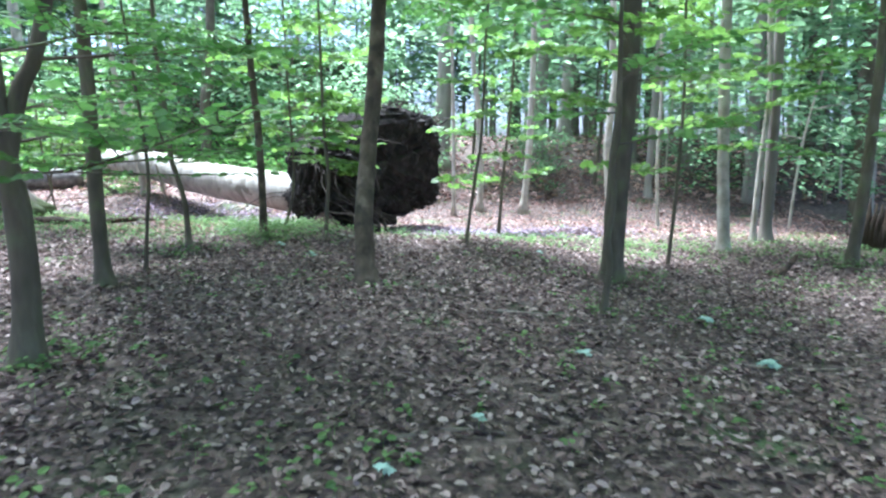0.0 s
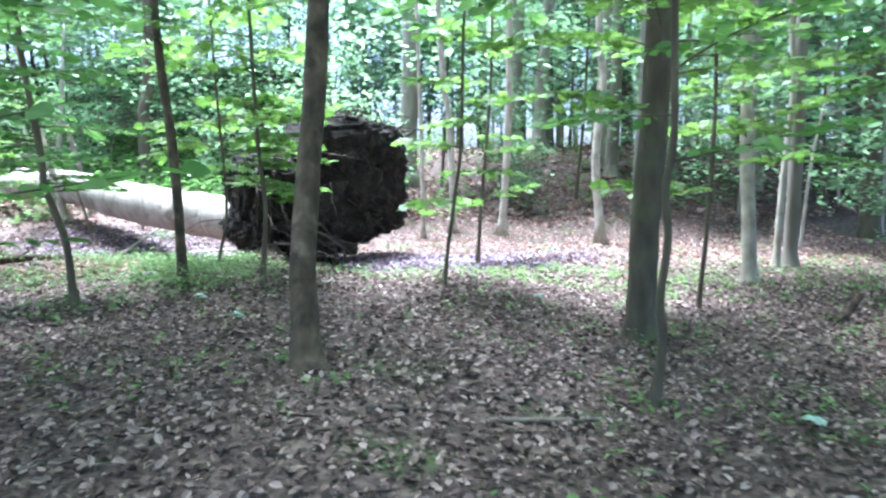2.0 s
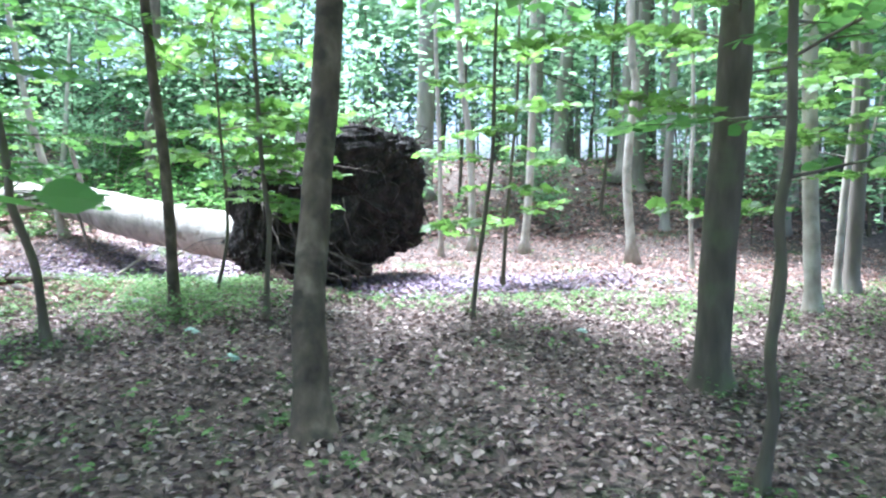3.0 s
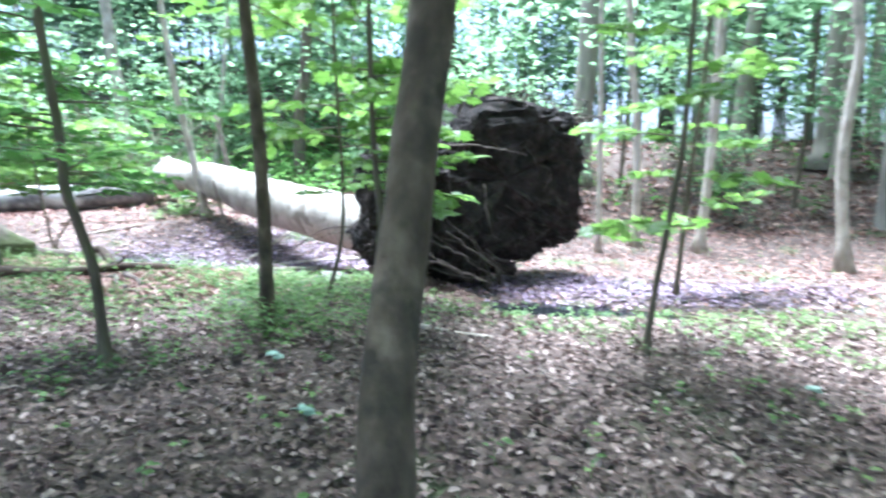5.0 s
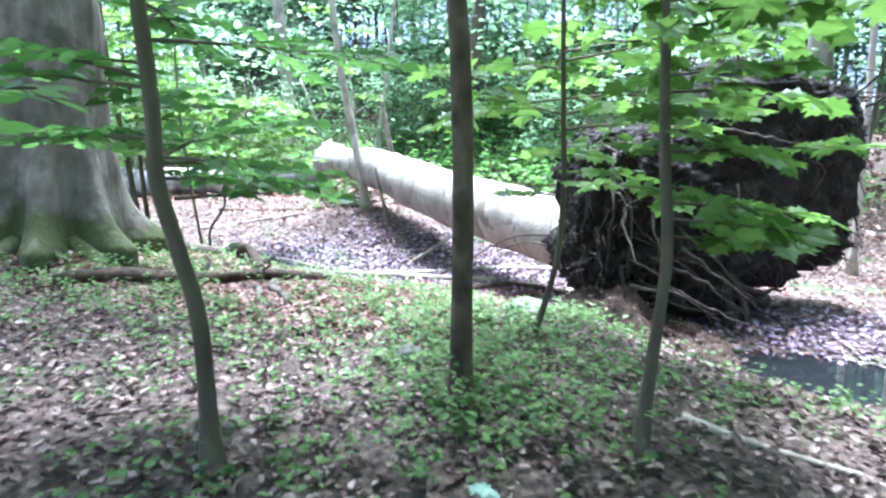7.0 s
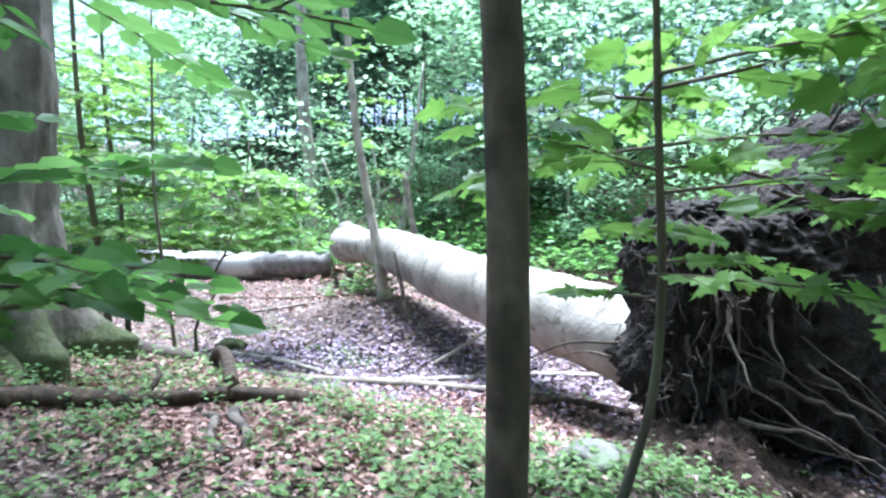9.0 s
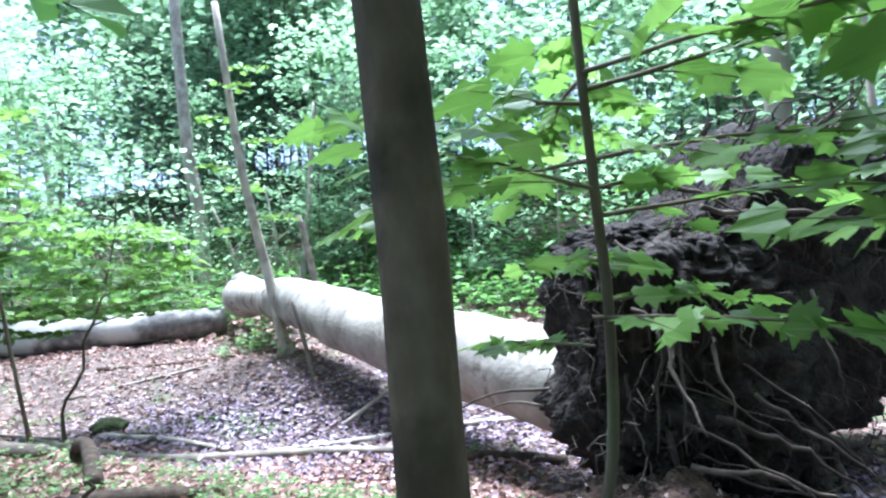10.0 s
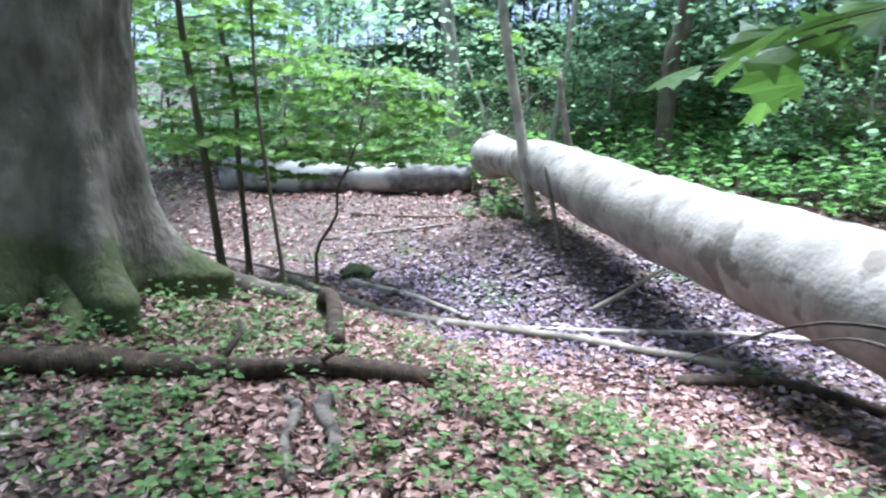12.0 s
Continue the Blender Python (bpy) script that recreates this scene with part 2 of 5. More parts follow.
def smooth_line(points, n):
    """n + 1 points along a rounded line through the given ones."""
    p = [Vector(q) for q in points]
    p = [p[0] * 2 - p[1], *p, p[-1] * 2 - p[-2]]
    out = []
    spans = len(p) - 3
    for i in range(n + 1):
        u = min(i / n * spans, spans - 1e-6)
        k, f = int(u), u - int(u)
        a, b, c, d = p[k:k + 4]
        out.append(0.5 * ((2 * b) + (c - a) * f + (2 * a - 5 * b + 4 * c - d) * f * f + (3 * b - a - 3 * c + d) * f ** 3))
    return out


class Geo:
    """Vertices and faces of one mesh."""
    def __init__(self):
        self.v, self.f = [], []

    def tube(self, pts, radii, seg=10, rough=0.0, cap=True, lobes=0.0, lobe_end=0.0):
        start = len(self.v)
        for i, p in enumerate(pts):
            a, b = pts[max(i - 1, 0)], pts[min(i + 1, len(pts) - 1)]
            d = (b - a).normalized()
            ref = Vector((0, 1, 0)) if abs(d.z) > 0.7 else Vector((0, 0, 1))
            s = d.cross(ref).normalized()
            t = d.cross(s)
            r = radii[i]
            for k in range(seg):
                ang = 2 * math.pi * k / seg
                w = s * math.cos(ang) + t * math.sin(ang)
                q = 1.0
                if rough:
                    q += rough * noise.noise(p * 2.3 + w * 0.9 + Vector((0, 0, p.z)))
                if lobes:
                    fall = max(0.0, 1 - i / max(1, len(pts) - 1) / lobe_end)
                    q += lobes * fall * fall * (0.5 + 0.5 * math.cos(5 * ang + 0.8 * math.sin(2 * ang)))
                self.v.append(p + w * r * q)
        for i in range(len(pts) - 1):
            for k in range(seg):
                a, b = start + i * seg + k, start + i * seg + (k + 1) % seg
                self.f.append((a, b, b + seg, a + seg))
        if cap:
            self.f.append(tuple(range(start + seg - 1, start - 1, -1)))
            self.f.append(tuple(range(len(self.v) - seg, len(self.v))))
        return self

    def mesh(self, name, mat, origin=None):
        o = Vector(origin) if origin is not None else Vector()
        return mesh_of(name, [tuple(q - o) for q in self.v], self.f, mat)


OVATE = (np.array([(0, 0, 0), (0.28, 0.34, 0.07), (0.7, 0.29, 0.05), (1, 0, -0.07), (0.28, -0.34, 0.07), (0.7, -0.29, 0.05)]), [(0, 4, 5, 3), (0, 3, 2, 1)])
LOBED = (np.array([(0, 0, 0), (-0.08, 0.22, 0.03), (0.05, 0.5, -0.02), (0.24, 0.34, 0.03), (0.42, 0.62, -0.04), (0.52, 0.36, 0.0), (0.7, 0.34, -0.03), (0.72, 0.16, 0),
                   (1, 0, -0.08), (-0.08, -0.22, 0.03), (0.05, -0.5, -0.02), (0.24, -0.34, 0.03), (0.42, -0.62, -0.04), (0.52, -0.36, 0.0), (0.7, -0.34, -0.03),
                   (0.72, -0.16, 0)]),
         [(8, 7, 6, 5, 4, 3, 2, 1, 0), (0, 9, 10, 11, 12, 13, 14, 15, 8)])
RIB = ((0, 0), (.14, .2), (.32, .33), (.54, .34), (.76, .23), (.91, .09), (1, 0))
FINE = (np.array([(x, 0, -.06 * x * x) for x, w in RIB] + [(x, w, .05 * math.sin(math.pi * x) - .06 * x * x + .02 * math.sin(9 * x)) for x, w in RIB[1:-1]]
                 + [(x, -w, .05 * math.sin(math.pi * x) - .06 * x * x + .02 * math.sin(9 * x + 1)) for x, w in RIB[1:-1]]),
        [(0, 1, 7)] + [(i, i + 1, i + 7, i + 6) for i in range(1, 5)] + [(5, 6, 11)] + [(0, 12, 1)] + [(i, i + 11, i + 12, i + 1) for i in range(1, 5)] + [(5, 16, 6)])
CURLED = (np.array([(0, 0, 0.0), (0.25, 0.3, 0.16), (0.72, 0.26, 0.2), (1, 0, 0.08), (0.28, -0.28, 0.12), (0.7, -0.24, 0.17)]), [(0, 4, 5, 3), (0, 3, 2, 1)])


def leaves(name, kind, at, ahead, up, size, mat, origin=(0, 0, 0)):
    """One mesh of many leaves: places, directions, normals, lengths."""
    at, ahead, up, size = np.array(at, float).reshape(-1, 3), np.array(ahead, float).reshape(-1, 3), np.array(up, float).reshape(-1, 3), np.array(size, float)
    ahead = ahead / np.linalg.norm(ahead, axis=1, keepdims=True)
    side = np.cross(up, ahead)
    side = side / np.maximum(np.linalg.norm(side, axis=1, keepdims=True), 1e-6)
    nrm = np.cross(ahead, side)
    tv, tf = kind
    v = at[:, None, :] - np.array(origin) + size[:, None, None] * (tv[None, :, 0:1] * ahead[:, None, :] + tv[None, :, 1:2] * side[:, None, :] + tv[None, :, 2:3] * nrm[:, None, :])
    n, k = len(at), len(tv)
    faces = [tuple(i * k + j for j in f) for i in range(n) for f in tf]
    return mesh_of(name, v.reshape(-1, 3).tolist(), faces, mat, smooth=False)


def spray(start, way, length, size, rnd, droop=0.15, dense=1.0, thick=0.006):
    """A flat fan of twigs with leaves: its twig tubes and its leaf rows."""
    geo, rows = Geo(), []
    way = Vector(way).normalized()
    pts, p, d = [Vector(start)], Vector(start), way.copy()
    steps = 8
    for i in range(steps):
        d = (d + Vector((rnd.uniform(-.12, .12), rnd.uniform(-.12, .12), rnd.uniform(-.06, .06) - droop / steps))).normalized()
        p = p + d * (length / steps)
        pts.append(p.copy())
    twigs = Geo()
    geo.tube(pts, [thick * (1 - 0.8 * i / steps) + 0.0012 for i in range(steps + 1)], 5, cap=False)

    def leafy(line, first):
        total = sum((b - a).length for a, b in zip(line, line[1:]))
        n = max(2, int(total / (size * 0.5) * dense))
        side = 1
        for j in range(n + 1):
            u = first + (1 - first) * j / n
            x = u * (len(line) - 1)
            k = min(int(x), len(line) - 2)
            at = line[k].lerp(line[k + 1], x - k)
            along = (line[k + 1] - line[k]).normalized()
            out = along.cross(Vector((0, 0, 1)))
            out = out.normalized() if out.length > 1e-3 else Vector((1, 0, 0))
            turn = 0.25 if j == n else 1.0
            ahead = along + out * side * turn * rnd.uniform(0.7, 1.3) + Vector((0, 0, rnd.uniform(-0.3, 0.1)))
            up = Vector((rnd.gauss(0, .65), rnd.gauss(0, .65), 1))
            rows.append((at, ahead, up, size * rnd.uniform(0.7, 1.2)))
            side = -side

    leafy(pts, 0.3)
    side = 1 if rnd.random() < 0.5 else -1
    n = max(3, int(length / 0.16 * dense))
    for j in range(n):
        u = 0.15 + 0.8 * j / n
        x = u * steps
        k = int(x)
        at = pts[k].lerp(pts[k + 1], x - k)
        along = (pts[k + 1] - pts[k]).normalized()
        out = along.cross(Vector((0, 0, 1))).normalized() * side
        d = (along * 0.8 + out * rnd.uniform(0.6, 1.1) + Vector((0, 0, rnd.uniform(-.15, .1)))).normalized()
        reach = length * (0.15 + 0.4 * math.sin(math.pi * min(1, u + 0.12))) * rnd.uniform(0.6, 1.1)
        line = [at + d * reach * s - Vector((0, 0, droop * 0.4 * reach * s * s)) for s in (0, 0.33, 0.66, 1)]
        twigs.tube(line, [thick * 0.45, thick * 0.35, thick * 0.25, 0.001], 4, cap=False)
        leafy(line, 0.2)
        side = -side
    return geo, twigs, rows


def foliage(tree, origin, sprays, kind, mat, bark, rnd):
    """Hangs each spray on the tree as a branch with its leaves."""
    for start, way, length, size, droop, dense in sprays:
        geo, twigs, rows = spray(start, way, length, size, rnd, droop, dense, 0.004 + 0.004 * length)
        br = part("branch", geo.mesh("branch", bark, origin), tree)
        tagged(part("twig_fan", twigs.mesh("twig_fan", bark, origin), br), kind="stuff")
        a, b, c, d = zip(*rows)
        tagged(part("leaf_spray", leaves("leaf_spray", kind, a, b, c, d, mat, origin), br, "flat spray of green leaves"), kind="stuff")


def grow(name, line, r0, r1, label, bark, category="tree", group="", seg=12, steps=28, rough=0.1, lobes=0.5, flare=1.5):
    """A standing stem along a line of points, rooted in the ground; returns the thing and its rounded axis."""
    x, y = line[0][0], line[0][1]
    base = Vector((x, y, gz(x, y)))
    tree = thing(name, base, label, category, group)
    pts = smooth_line([(x, y, base.z - 0.12), *[q for q in line if q[2] > base.z + 0.05]], steps)
    total = pts[-1].z - pts[0].z
    radii = []
    for p in pts:
        u = (p.z - pts[0].z) / total
        foot = max(0.0, 1 - (p.z - base.z) / 0.35)
        radii.append((r0 + (r1 - r0) * u) * (1 + (flare - 1) * foot * foot))
    geo = Geo().tube(pts, radii, seg, rough, lobes=lobes * 0.4, lobe_end=0.12)
    part("trunk", geo.mesh("trunk", bark, base), tree)
    return tree, pts, base


def on_axis(pts, z):
    for a, b in zip(pts, pts[1:]):
        if a.z <= z <= b.z:
            return a.lerp(b, (z - a.z) / max(1e-6, b.z - a.z))
    return pts[-1].copy()


def around(pts, z0, z1, n, reach, size, rnd, droop=0.15, dense=1.0, rise=0.15, sector=None):
    """Sprays spread round a stem between two heights."""
    out, turn = [], rnd.uniform(0, 6.28)
    for i in range(n):
        z = z0 + (z1 - z0) * (i + rnd.random() * 0.6) / n
        turn += 2.4
        ang = turn if sector is None else radians(rnd.uniform(*sector))
        out.append((on_axis(pts, z), (math.cos(ang), math.sin(ang), rise + rnd.uniform(-.1, .15)), reach * rnd.uniform(0.6, 1.15), size, droop, dense))
    return out


# ---- ground ----
def spaced(lo, hi, step, far_lo, far_hi):
    mid = np.arange(lo, hi + 1e-6, step)
    grow_out = np.cumsum(step * 1.22 ** np.arange(1, 40))
    left = [lo - g for g in grow_out if lo - g > far_lo][::-1]
    right = [hi + g for g in grow_out if hi + g < far_hi]
    return np.concatenate([[far_lo], left, mid, right, [far_hi]])


gx, gy = spaced(-12, 9, 0.14, -400, 400), spaced(-2, 24, 0.14, -400, 400)
GX, GY = np.meshgrid(gx, gy)
rough_z = np.random.default_rng(3).normal(0, 0.008, GX.shape) * (np.abs(GX) < 14) * (GY < 26)
GZ = land(GX, GY) + rough_z
nx, ny = len(gx), len(gy)
ground_faces = [(j * nx + i, j * nx + i + 1, (j + 1) * nx + i + 1, (j + 1) * nx + i) for j in range(ny - 1) for i in range(nx - 1)]
ground = new("ground", mesh_of("ground", np.stack([GX, GY, GZ], -1).reshape(-1, 3).tolist(), ground_faces, EARTH))
tagged(ground, "brown woodland floor of earth and rotted leaves", "ground", kind="structure")


def scatter(name, n, box, mat, label, keep, seed, size=(0.045, 0.09), kind=CURLED, lift=0.012, tilt=0.5, category="leaf litter"):
    """Loose leaves strewn over a stretch of ground."""
    g = np.random.default_rng(seed)
    x, y = g.uniform(box[0], box[1], n), g.uniform(box[2], box[3], n)
    k = keep(x, y, g.random(n)) & ~in_pool(x, y)
    x, y = x[k], y[k]
    n = len(x)
    ang = g.uniform(0, 2 * np.pi, n)
    up = np.stack([g.normal(0, tilt, n), g.normal(0, tilt, n), np.ones(n)], 1)
    ahead = np.stack([np.cos(ang), np.sin(ang), g.normal(0, 0.25, n)], 1)
    at = np.stack([x, y, land(x, y) + lift + g.uniform(-0.004, 0.02, n)], 1)
    ob = new(name, leaves(name, kind, at, ahead, up, g.uniform(size[0], size[1], n), mat))
    return tagged(ob, label, category, kind="stuff")


def in_wet(x, y):
    a = ((x + 6.4) / 3.0) ** 2 + ((y - 15.9) / 1.75) ** 2
    b = ((x - 0.2) / 3.2) ** 2 + ((y - 14.6) / 1.1) ** 2
    return np.exp(-a ** 2) + np.exp(-b ** 2)


def in_pool(x, y):
    return ((x + 0.35) / 1.25) ** 2 + ((y - 12.8) / 0.75) ** 2 < 1


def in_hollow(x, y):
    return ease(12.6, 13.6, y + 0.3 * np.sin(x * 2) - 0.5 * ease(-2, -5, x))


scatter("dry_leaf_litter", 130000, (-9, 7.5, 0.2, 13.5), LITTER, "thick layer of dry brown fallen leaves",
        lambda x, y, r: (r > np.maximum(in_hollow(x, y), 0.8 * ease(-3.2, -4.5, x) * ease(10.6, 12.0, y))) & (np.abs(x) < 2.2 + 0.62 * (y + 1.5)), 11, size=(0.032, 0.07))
scatter("sunlit_copper_litter", 42000, (-14, 10, 10.6, 24), LITTER_RED, "copper-coloured fallen leaves, paled in colour to look sunlit",
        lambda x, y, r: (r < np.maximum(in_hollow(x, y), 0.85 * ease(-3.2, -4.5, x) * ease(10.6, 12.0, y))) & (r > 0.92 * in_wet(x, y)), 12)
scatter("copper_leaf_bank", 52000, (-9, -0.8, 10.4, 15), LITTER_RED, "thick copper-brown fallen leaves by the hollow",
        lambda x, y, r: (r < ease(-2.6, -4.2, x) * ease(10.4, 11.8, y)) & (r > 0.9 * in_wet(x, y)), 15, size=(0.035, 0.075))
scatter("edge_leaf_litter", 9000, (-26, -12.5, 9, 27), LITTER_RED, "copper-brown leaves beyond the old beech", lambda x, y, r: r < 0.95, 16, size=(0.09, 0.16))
scatter("wet_leaf_litter", 42000, (-11, 5, 12.4, 18.5), LITTER_WET, "dark wet matted leaves in the muddy hollow", lambda x, y, r: r < in_wet(x, y) * 0.95, 13, tilt=0.2)
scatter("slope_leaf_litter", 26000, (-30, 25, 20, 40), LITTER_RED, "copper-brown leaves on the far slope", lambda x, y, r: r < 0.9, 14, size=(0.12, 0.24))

# ---- pool in the hollow ----
pool_geo = Geo()
pool_geo.v = [Vector((-0.35, 12.8, -0.02))] + [Vector((-0.35 + 1.8 * (1 + 0.12 * math.sin(3 * a)) * math.cos(a), 12.8 + 1.15 * math.sin(a), -0.02)) for a in [i * math.pi / 20 for i in range(40)]]
pool_geo.f = [(0, 1 + i, 1 + (i + 1) % 40) for i in range(40)]
tagged(new("water", pool_geo.mesh("water", WATER)), "small pool of dark still water under the root plate", "water", kind="structure")

# ---- fallen tree with its root plate ----
fallen = thing("fallen_tree", (-3.2, 13.8, gz(-3.2, 13.8)), "uprooted pale beech trunk with upright plate of dark roots", "fallen tree")
FO = fallen.location.copy()
rnd = random.Random(5)
axis = smooth_line([(-2.3, 13.6, 0.82), (-4.34, 15.37, 1.0), (-6.0, 16.82, 1.18), (-7.5, 18.13, 1.42), (-8.9, 19.35, 1.52), (-10.55, 20.78, 1.56)], 66)


def log_radius(i):
    """Girth of the fallen trunk: a step at the crack, a waist and a swollen broken head."""
    r = 0.40 + 0.008 * math.sin(i * 0.7) + 0.006 * math.sin(i * 1.9)
    r -= 0.045 * float(ease(26, 44, i)) + 0.035 * math.exp(-((i - 45.5) / 0.8) ** 2)
    r += 0.03 * math.exp(-((i - 43) / 2.0) ** 2) - 0.07 * math.exp(-((i - 55) / 3.5) ** 2) + 0.07 * math.exp(-((i - 62) / 2.2) ** 2)
    return r - 0.07 * float(ease(64, 66, i))


log_r = [log_radius(i) for i in range(67)]
trunk = part("trunk", Geo().tube(axis, log_r, 44, 0.05).mesh("trunk", BARK_LOG, FO), fallen)
end_dir = (axis[-1] - axis[-3]).normalized()
splinter = Geo()
for i in range(26):
    a = rnd.uniform(0, 6.28)
    r = 0.27 * math.sqrt(rnd.random())
    s, t = end_dir.cross(Vector((0, 0, 1))).normalized(), Vector((0, 0, 1))
    at = axis[-1] - end_dir * 0.05 + s * r * math.cos(a) + t * r * math.sin(a)
    splinter.tube([at, at + end_dir * 0.08, at + end_dir * rnd.uniform(0.1, 0.3)], [0.05, 0.04, 0.006], 5)
part("broken_end", splinter.mesh("broken_end", WOOD_RAW, FO), trunk, "splintered raw end of the trunk")
for u, way, ln, r in ((36, (0.6, -0.6, -0.35), 0.3, 0.05), (26, (0.6, -0.5, -0.5), 0.25, 0.06), (62, (-0.25, -0.2, 0.9), 0.2, 0.15)):
    d = Vector(way).normalized()
    at = axis[u] + d * 0.28
    part("branch_stub", Geo().tube([at, at + d * ln * 0.5, at + d * ln], [r * 1.3, r, r * 0.7], 9, 0.2).mesh("branch_stub", BARK_LOG, FO), trunk)

for line in (((-3.05, 13.5, .95), (-3.5, 13.55, .9), (-4.0, 13.75, .62), (-4.25, 13.85, .45)), ((-3.1, 13.45, .85), (-3.35, 13.5, .86), (-3.7, 13.6, .72))):
    part("twig", Geo().tube(smooth_line(line, 10), [.013 - .0009 * i for i in range(11)], 6, .1).mesh("twig", ROOT, FO), trunk, "thin dark bent twig")

# the plate: u along it, v up, w through it
PC, PU, PW = Vector((-1.6, 14.85, 0)), Vector((0.6, 0.8, 0)), Vector((0.8, -0.6, 0))


def plate_point(u, v, w):
    return PC + PU * u + Vector((0, 0, v)) + PW * w


plate = Geo()
NA, NB = 200, 110
for j in range(NB + 1):
    phi = math.pi * j / NB
    for i in range(NA):
        th = 2 * math.pi * i / NA
        ce = math.copysign(abs(math.cos(th)) ** 0.42, math.cos(th))
        se = math.copysign(abs(math.sin(th)) ** 0.42, math.sin(th))
        ring = math.sin(phi) ** 0.32
        u, v, w = 1.98 * ring * ce, 1.16 * ring * se, -0.55 * math.cos(phi)
        if v > 0:
            v *= 0.58 + 0.42 * float(ease(-0.95, -0.5, u))
        if v < 0:
            v *= 1.08 - 0.16 * ease(-0.3, 0.9, u)
        v += 0.12 * math.sin(u * 1.6 + 1) * (1 if v > 0 else 0.3)
        q = Vector((u, v, w))
        bump = 0.26 * noise.noise(q * 1.4) + 0.1 * (0.5 - abs(noise.noise(q * 3.1))) + 0.12 * noise.noise(q * 6.5) + 0.09 * noise.noise(q * 14) + 0.06 * noise.noise(q * 30)
        q = q * (1 + bump * 0.4) + Vector((0, 0, 0.42 * bump * (1 if w > 0 else -1)))
        if w > 0.2:
            q.z -= 0.75 * max(0.0, noise.noise(Vector((u * 2.3 + 7, v * 2.9, 3))) - 0.3) + 0.3 * max(0.0, noise.noise(Vector((u * 6 + 1, v * 7, 9))) - 0.25)
        plate.v.append(plate_point(q.x, 1.46 + q.y, q.z))
for j in range(NB):
    for i in range(NA):
        a, b = j * NA + i, j * NA + (i + 1) % NA
        plate.f.append((a, b, b + NA, a + NA))
soil = part("root_plate", plate.mesh("root_plate", SOIL, FO), fallen, "upright plate of dark soil and torn roots")


def root(points, r, n=10):
    pts = smooth_line(points, n)
    pts = [p + Vector((rnd.uniform(-.02, .02), rnd.uniform(-.02, .02), rnd.uniform(-.02, .02))) for p in pts]
    part("root", Geo().tube(pts, [r * (1 - 0.75 * i / n) for i in range(n + 1)], 7, 0.25).mesh("root", ROOT, FO), soil)


# roots on the left rim, tangled towards the ground
for k in range(13):
    u0, v0 = rnd.uniform(-2.15, -1.2), rnd.uniform(0.7, 2.1)
    w0 = rnd.uniform(0.15, 0.62)
    drop = rnd.uniform(0.3, 1.1)
    root([plate_point(u0, v0, w0), plate_point(u0 + rnd.uniform(-.15, .25), v0 - drop * 0.4, w0 + rnd.uniform(0.02, .2)),
          plate_point(u0 + rnd.uniform(-.2, .5), max(0.25, v0 - drop), w0 + rnd.uniform(.0, .35))], rnd.uniform(0.008, 0.024))
# long bent roots reaching the mound in front
for a, b, c, r in (((-1.3, 0.85, 0.6), (-0.9, 0.62, 0.9), (-0.35, 0.25, 1.0), 0.024), ((-1.5, 0.6, 0.6), (-1.1, 0.5, 0.9), (-0.6, 0.25, 1.15), 0.02),
                   ((-0.9, 0.9, 0.6), (-0.5, 0.55, 0.9), (-0.1, 0.3, 0.95), 0.018), ((-0.5, 0.8, 0.65), (-0.25, 0.5, 0.8), (0.05, 0.25, 0.85), 0.02),
                   ((-0.3, 1.5, 0.68), (-0.35, 1.0, 0.85), (-0.15, 0.75, 0.8), 0.014), ((-0.1, 0.6, 0.5), (0.2, 0.42, 0.6), (0.75, 0.4, 0.6), 0.045),
                   ((0.0, 0.5, 0.5), (0.1, 0.3, 0.55), (0.2, -0.02, 0.6), 0.06)):
    shift = Vector((-0.3, 0, 0))
    root([plate_point(*(Vector(q) + shift)) for q in (a, b, c)], r, 12)
part("root", Geo().tube(smooth_line([(-1.9, 14.5, .75), (-1.6, 14.35, .5), (-1.3, 14.45, .36), (-1.05, 14.6, .3)], 14), [.17 - .006 * i for i in range(15)], 12, .35).mesh("root", SOIL, FO), soil)
part("root", Geo().tube(smooth_line([(-1.55, 14.35, .5), (-1.42, 14.22, .2), (-1.36, 14.1, -.1)], 8), [.12 - .007 * i for i in range(9)], 10, .35).mesh("root", SOIL, FO), soil)
# a fan of thin straight roots slanting from the rim down to the heap
for k in range(6):
    u0, v0 = rnd.uniform(-1.9, -0.9), rnd.uniform(0.4, 1.2)
    u1, w1 = u0 + rnd.uniform(0.5, 1.5), rnd.uniform(0.7, 1.15)
    root([plate_point(u0, v0, rnd.uniform(0.45, 0.62)), plate_point((u0 + u1) / 2 + rnd.uniform(-.1, .1), v0 * 0.62 + rnd.uniform(-.04, .12), w1 - 0.12), plate_point(u1, rnd.uniform(0.12, 0.4), w1)],
         rnd.uniform(0.005, 0.013), 10)
# one long straight root along the brow, a pale snapped one at its corner
root([plate_point(-1.75, 2.02, .72), plate_point(-.6, 1.98, .85), plate_point(.1, 1.9, .82)], .017, 14)
root([plate_point(-2.0, 2.2, .6), plate_point(-1.8, 2.1, .75), plate_point(-1.5, 2.0, .8)], .02, 6)
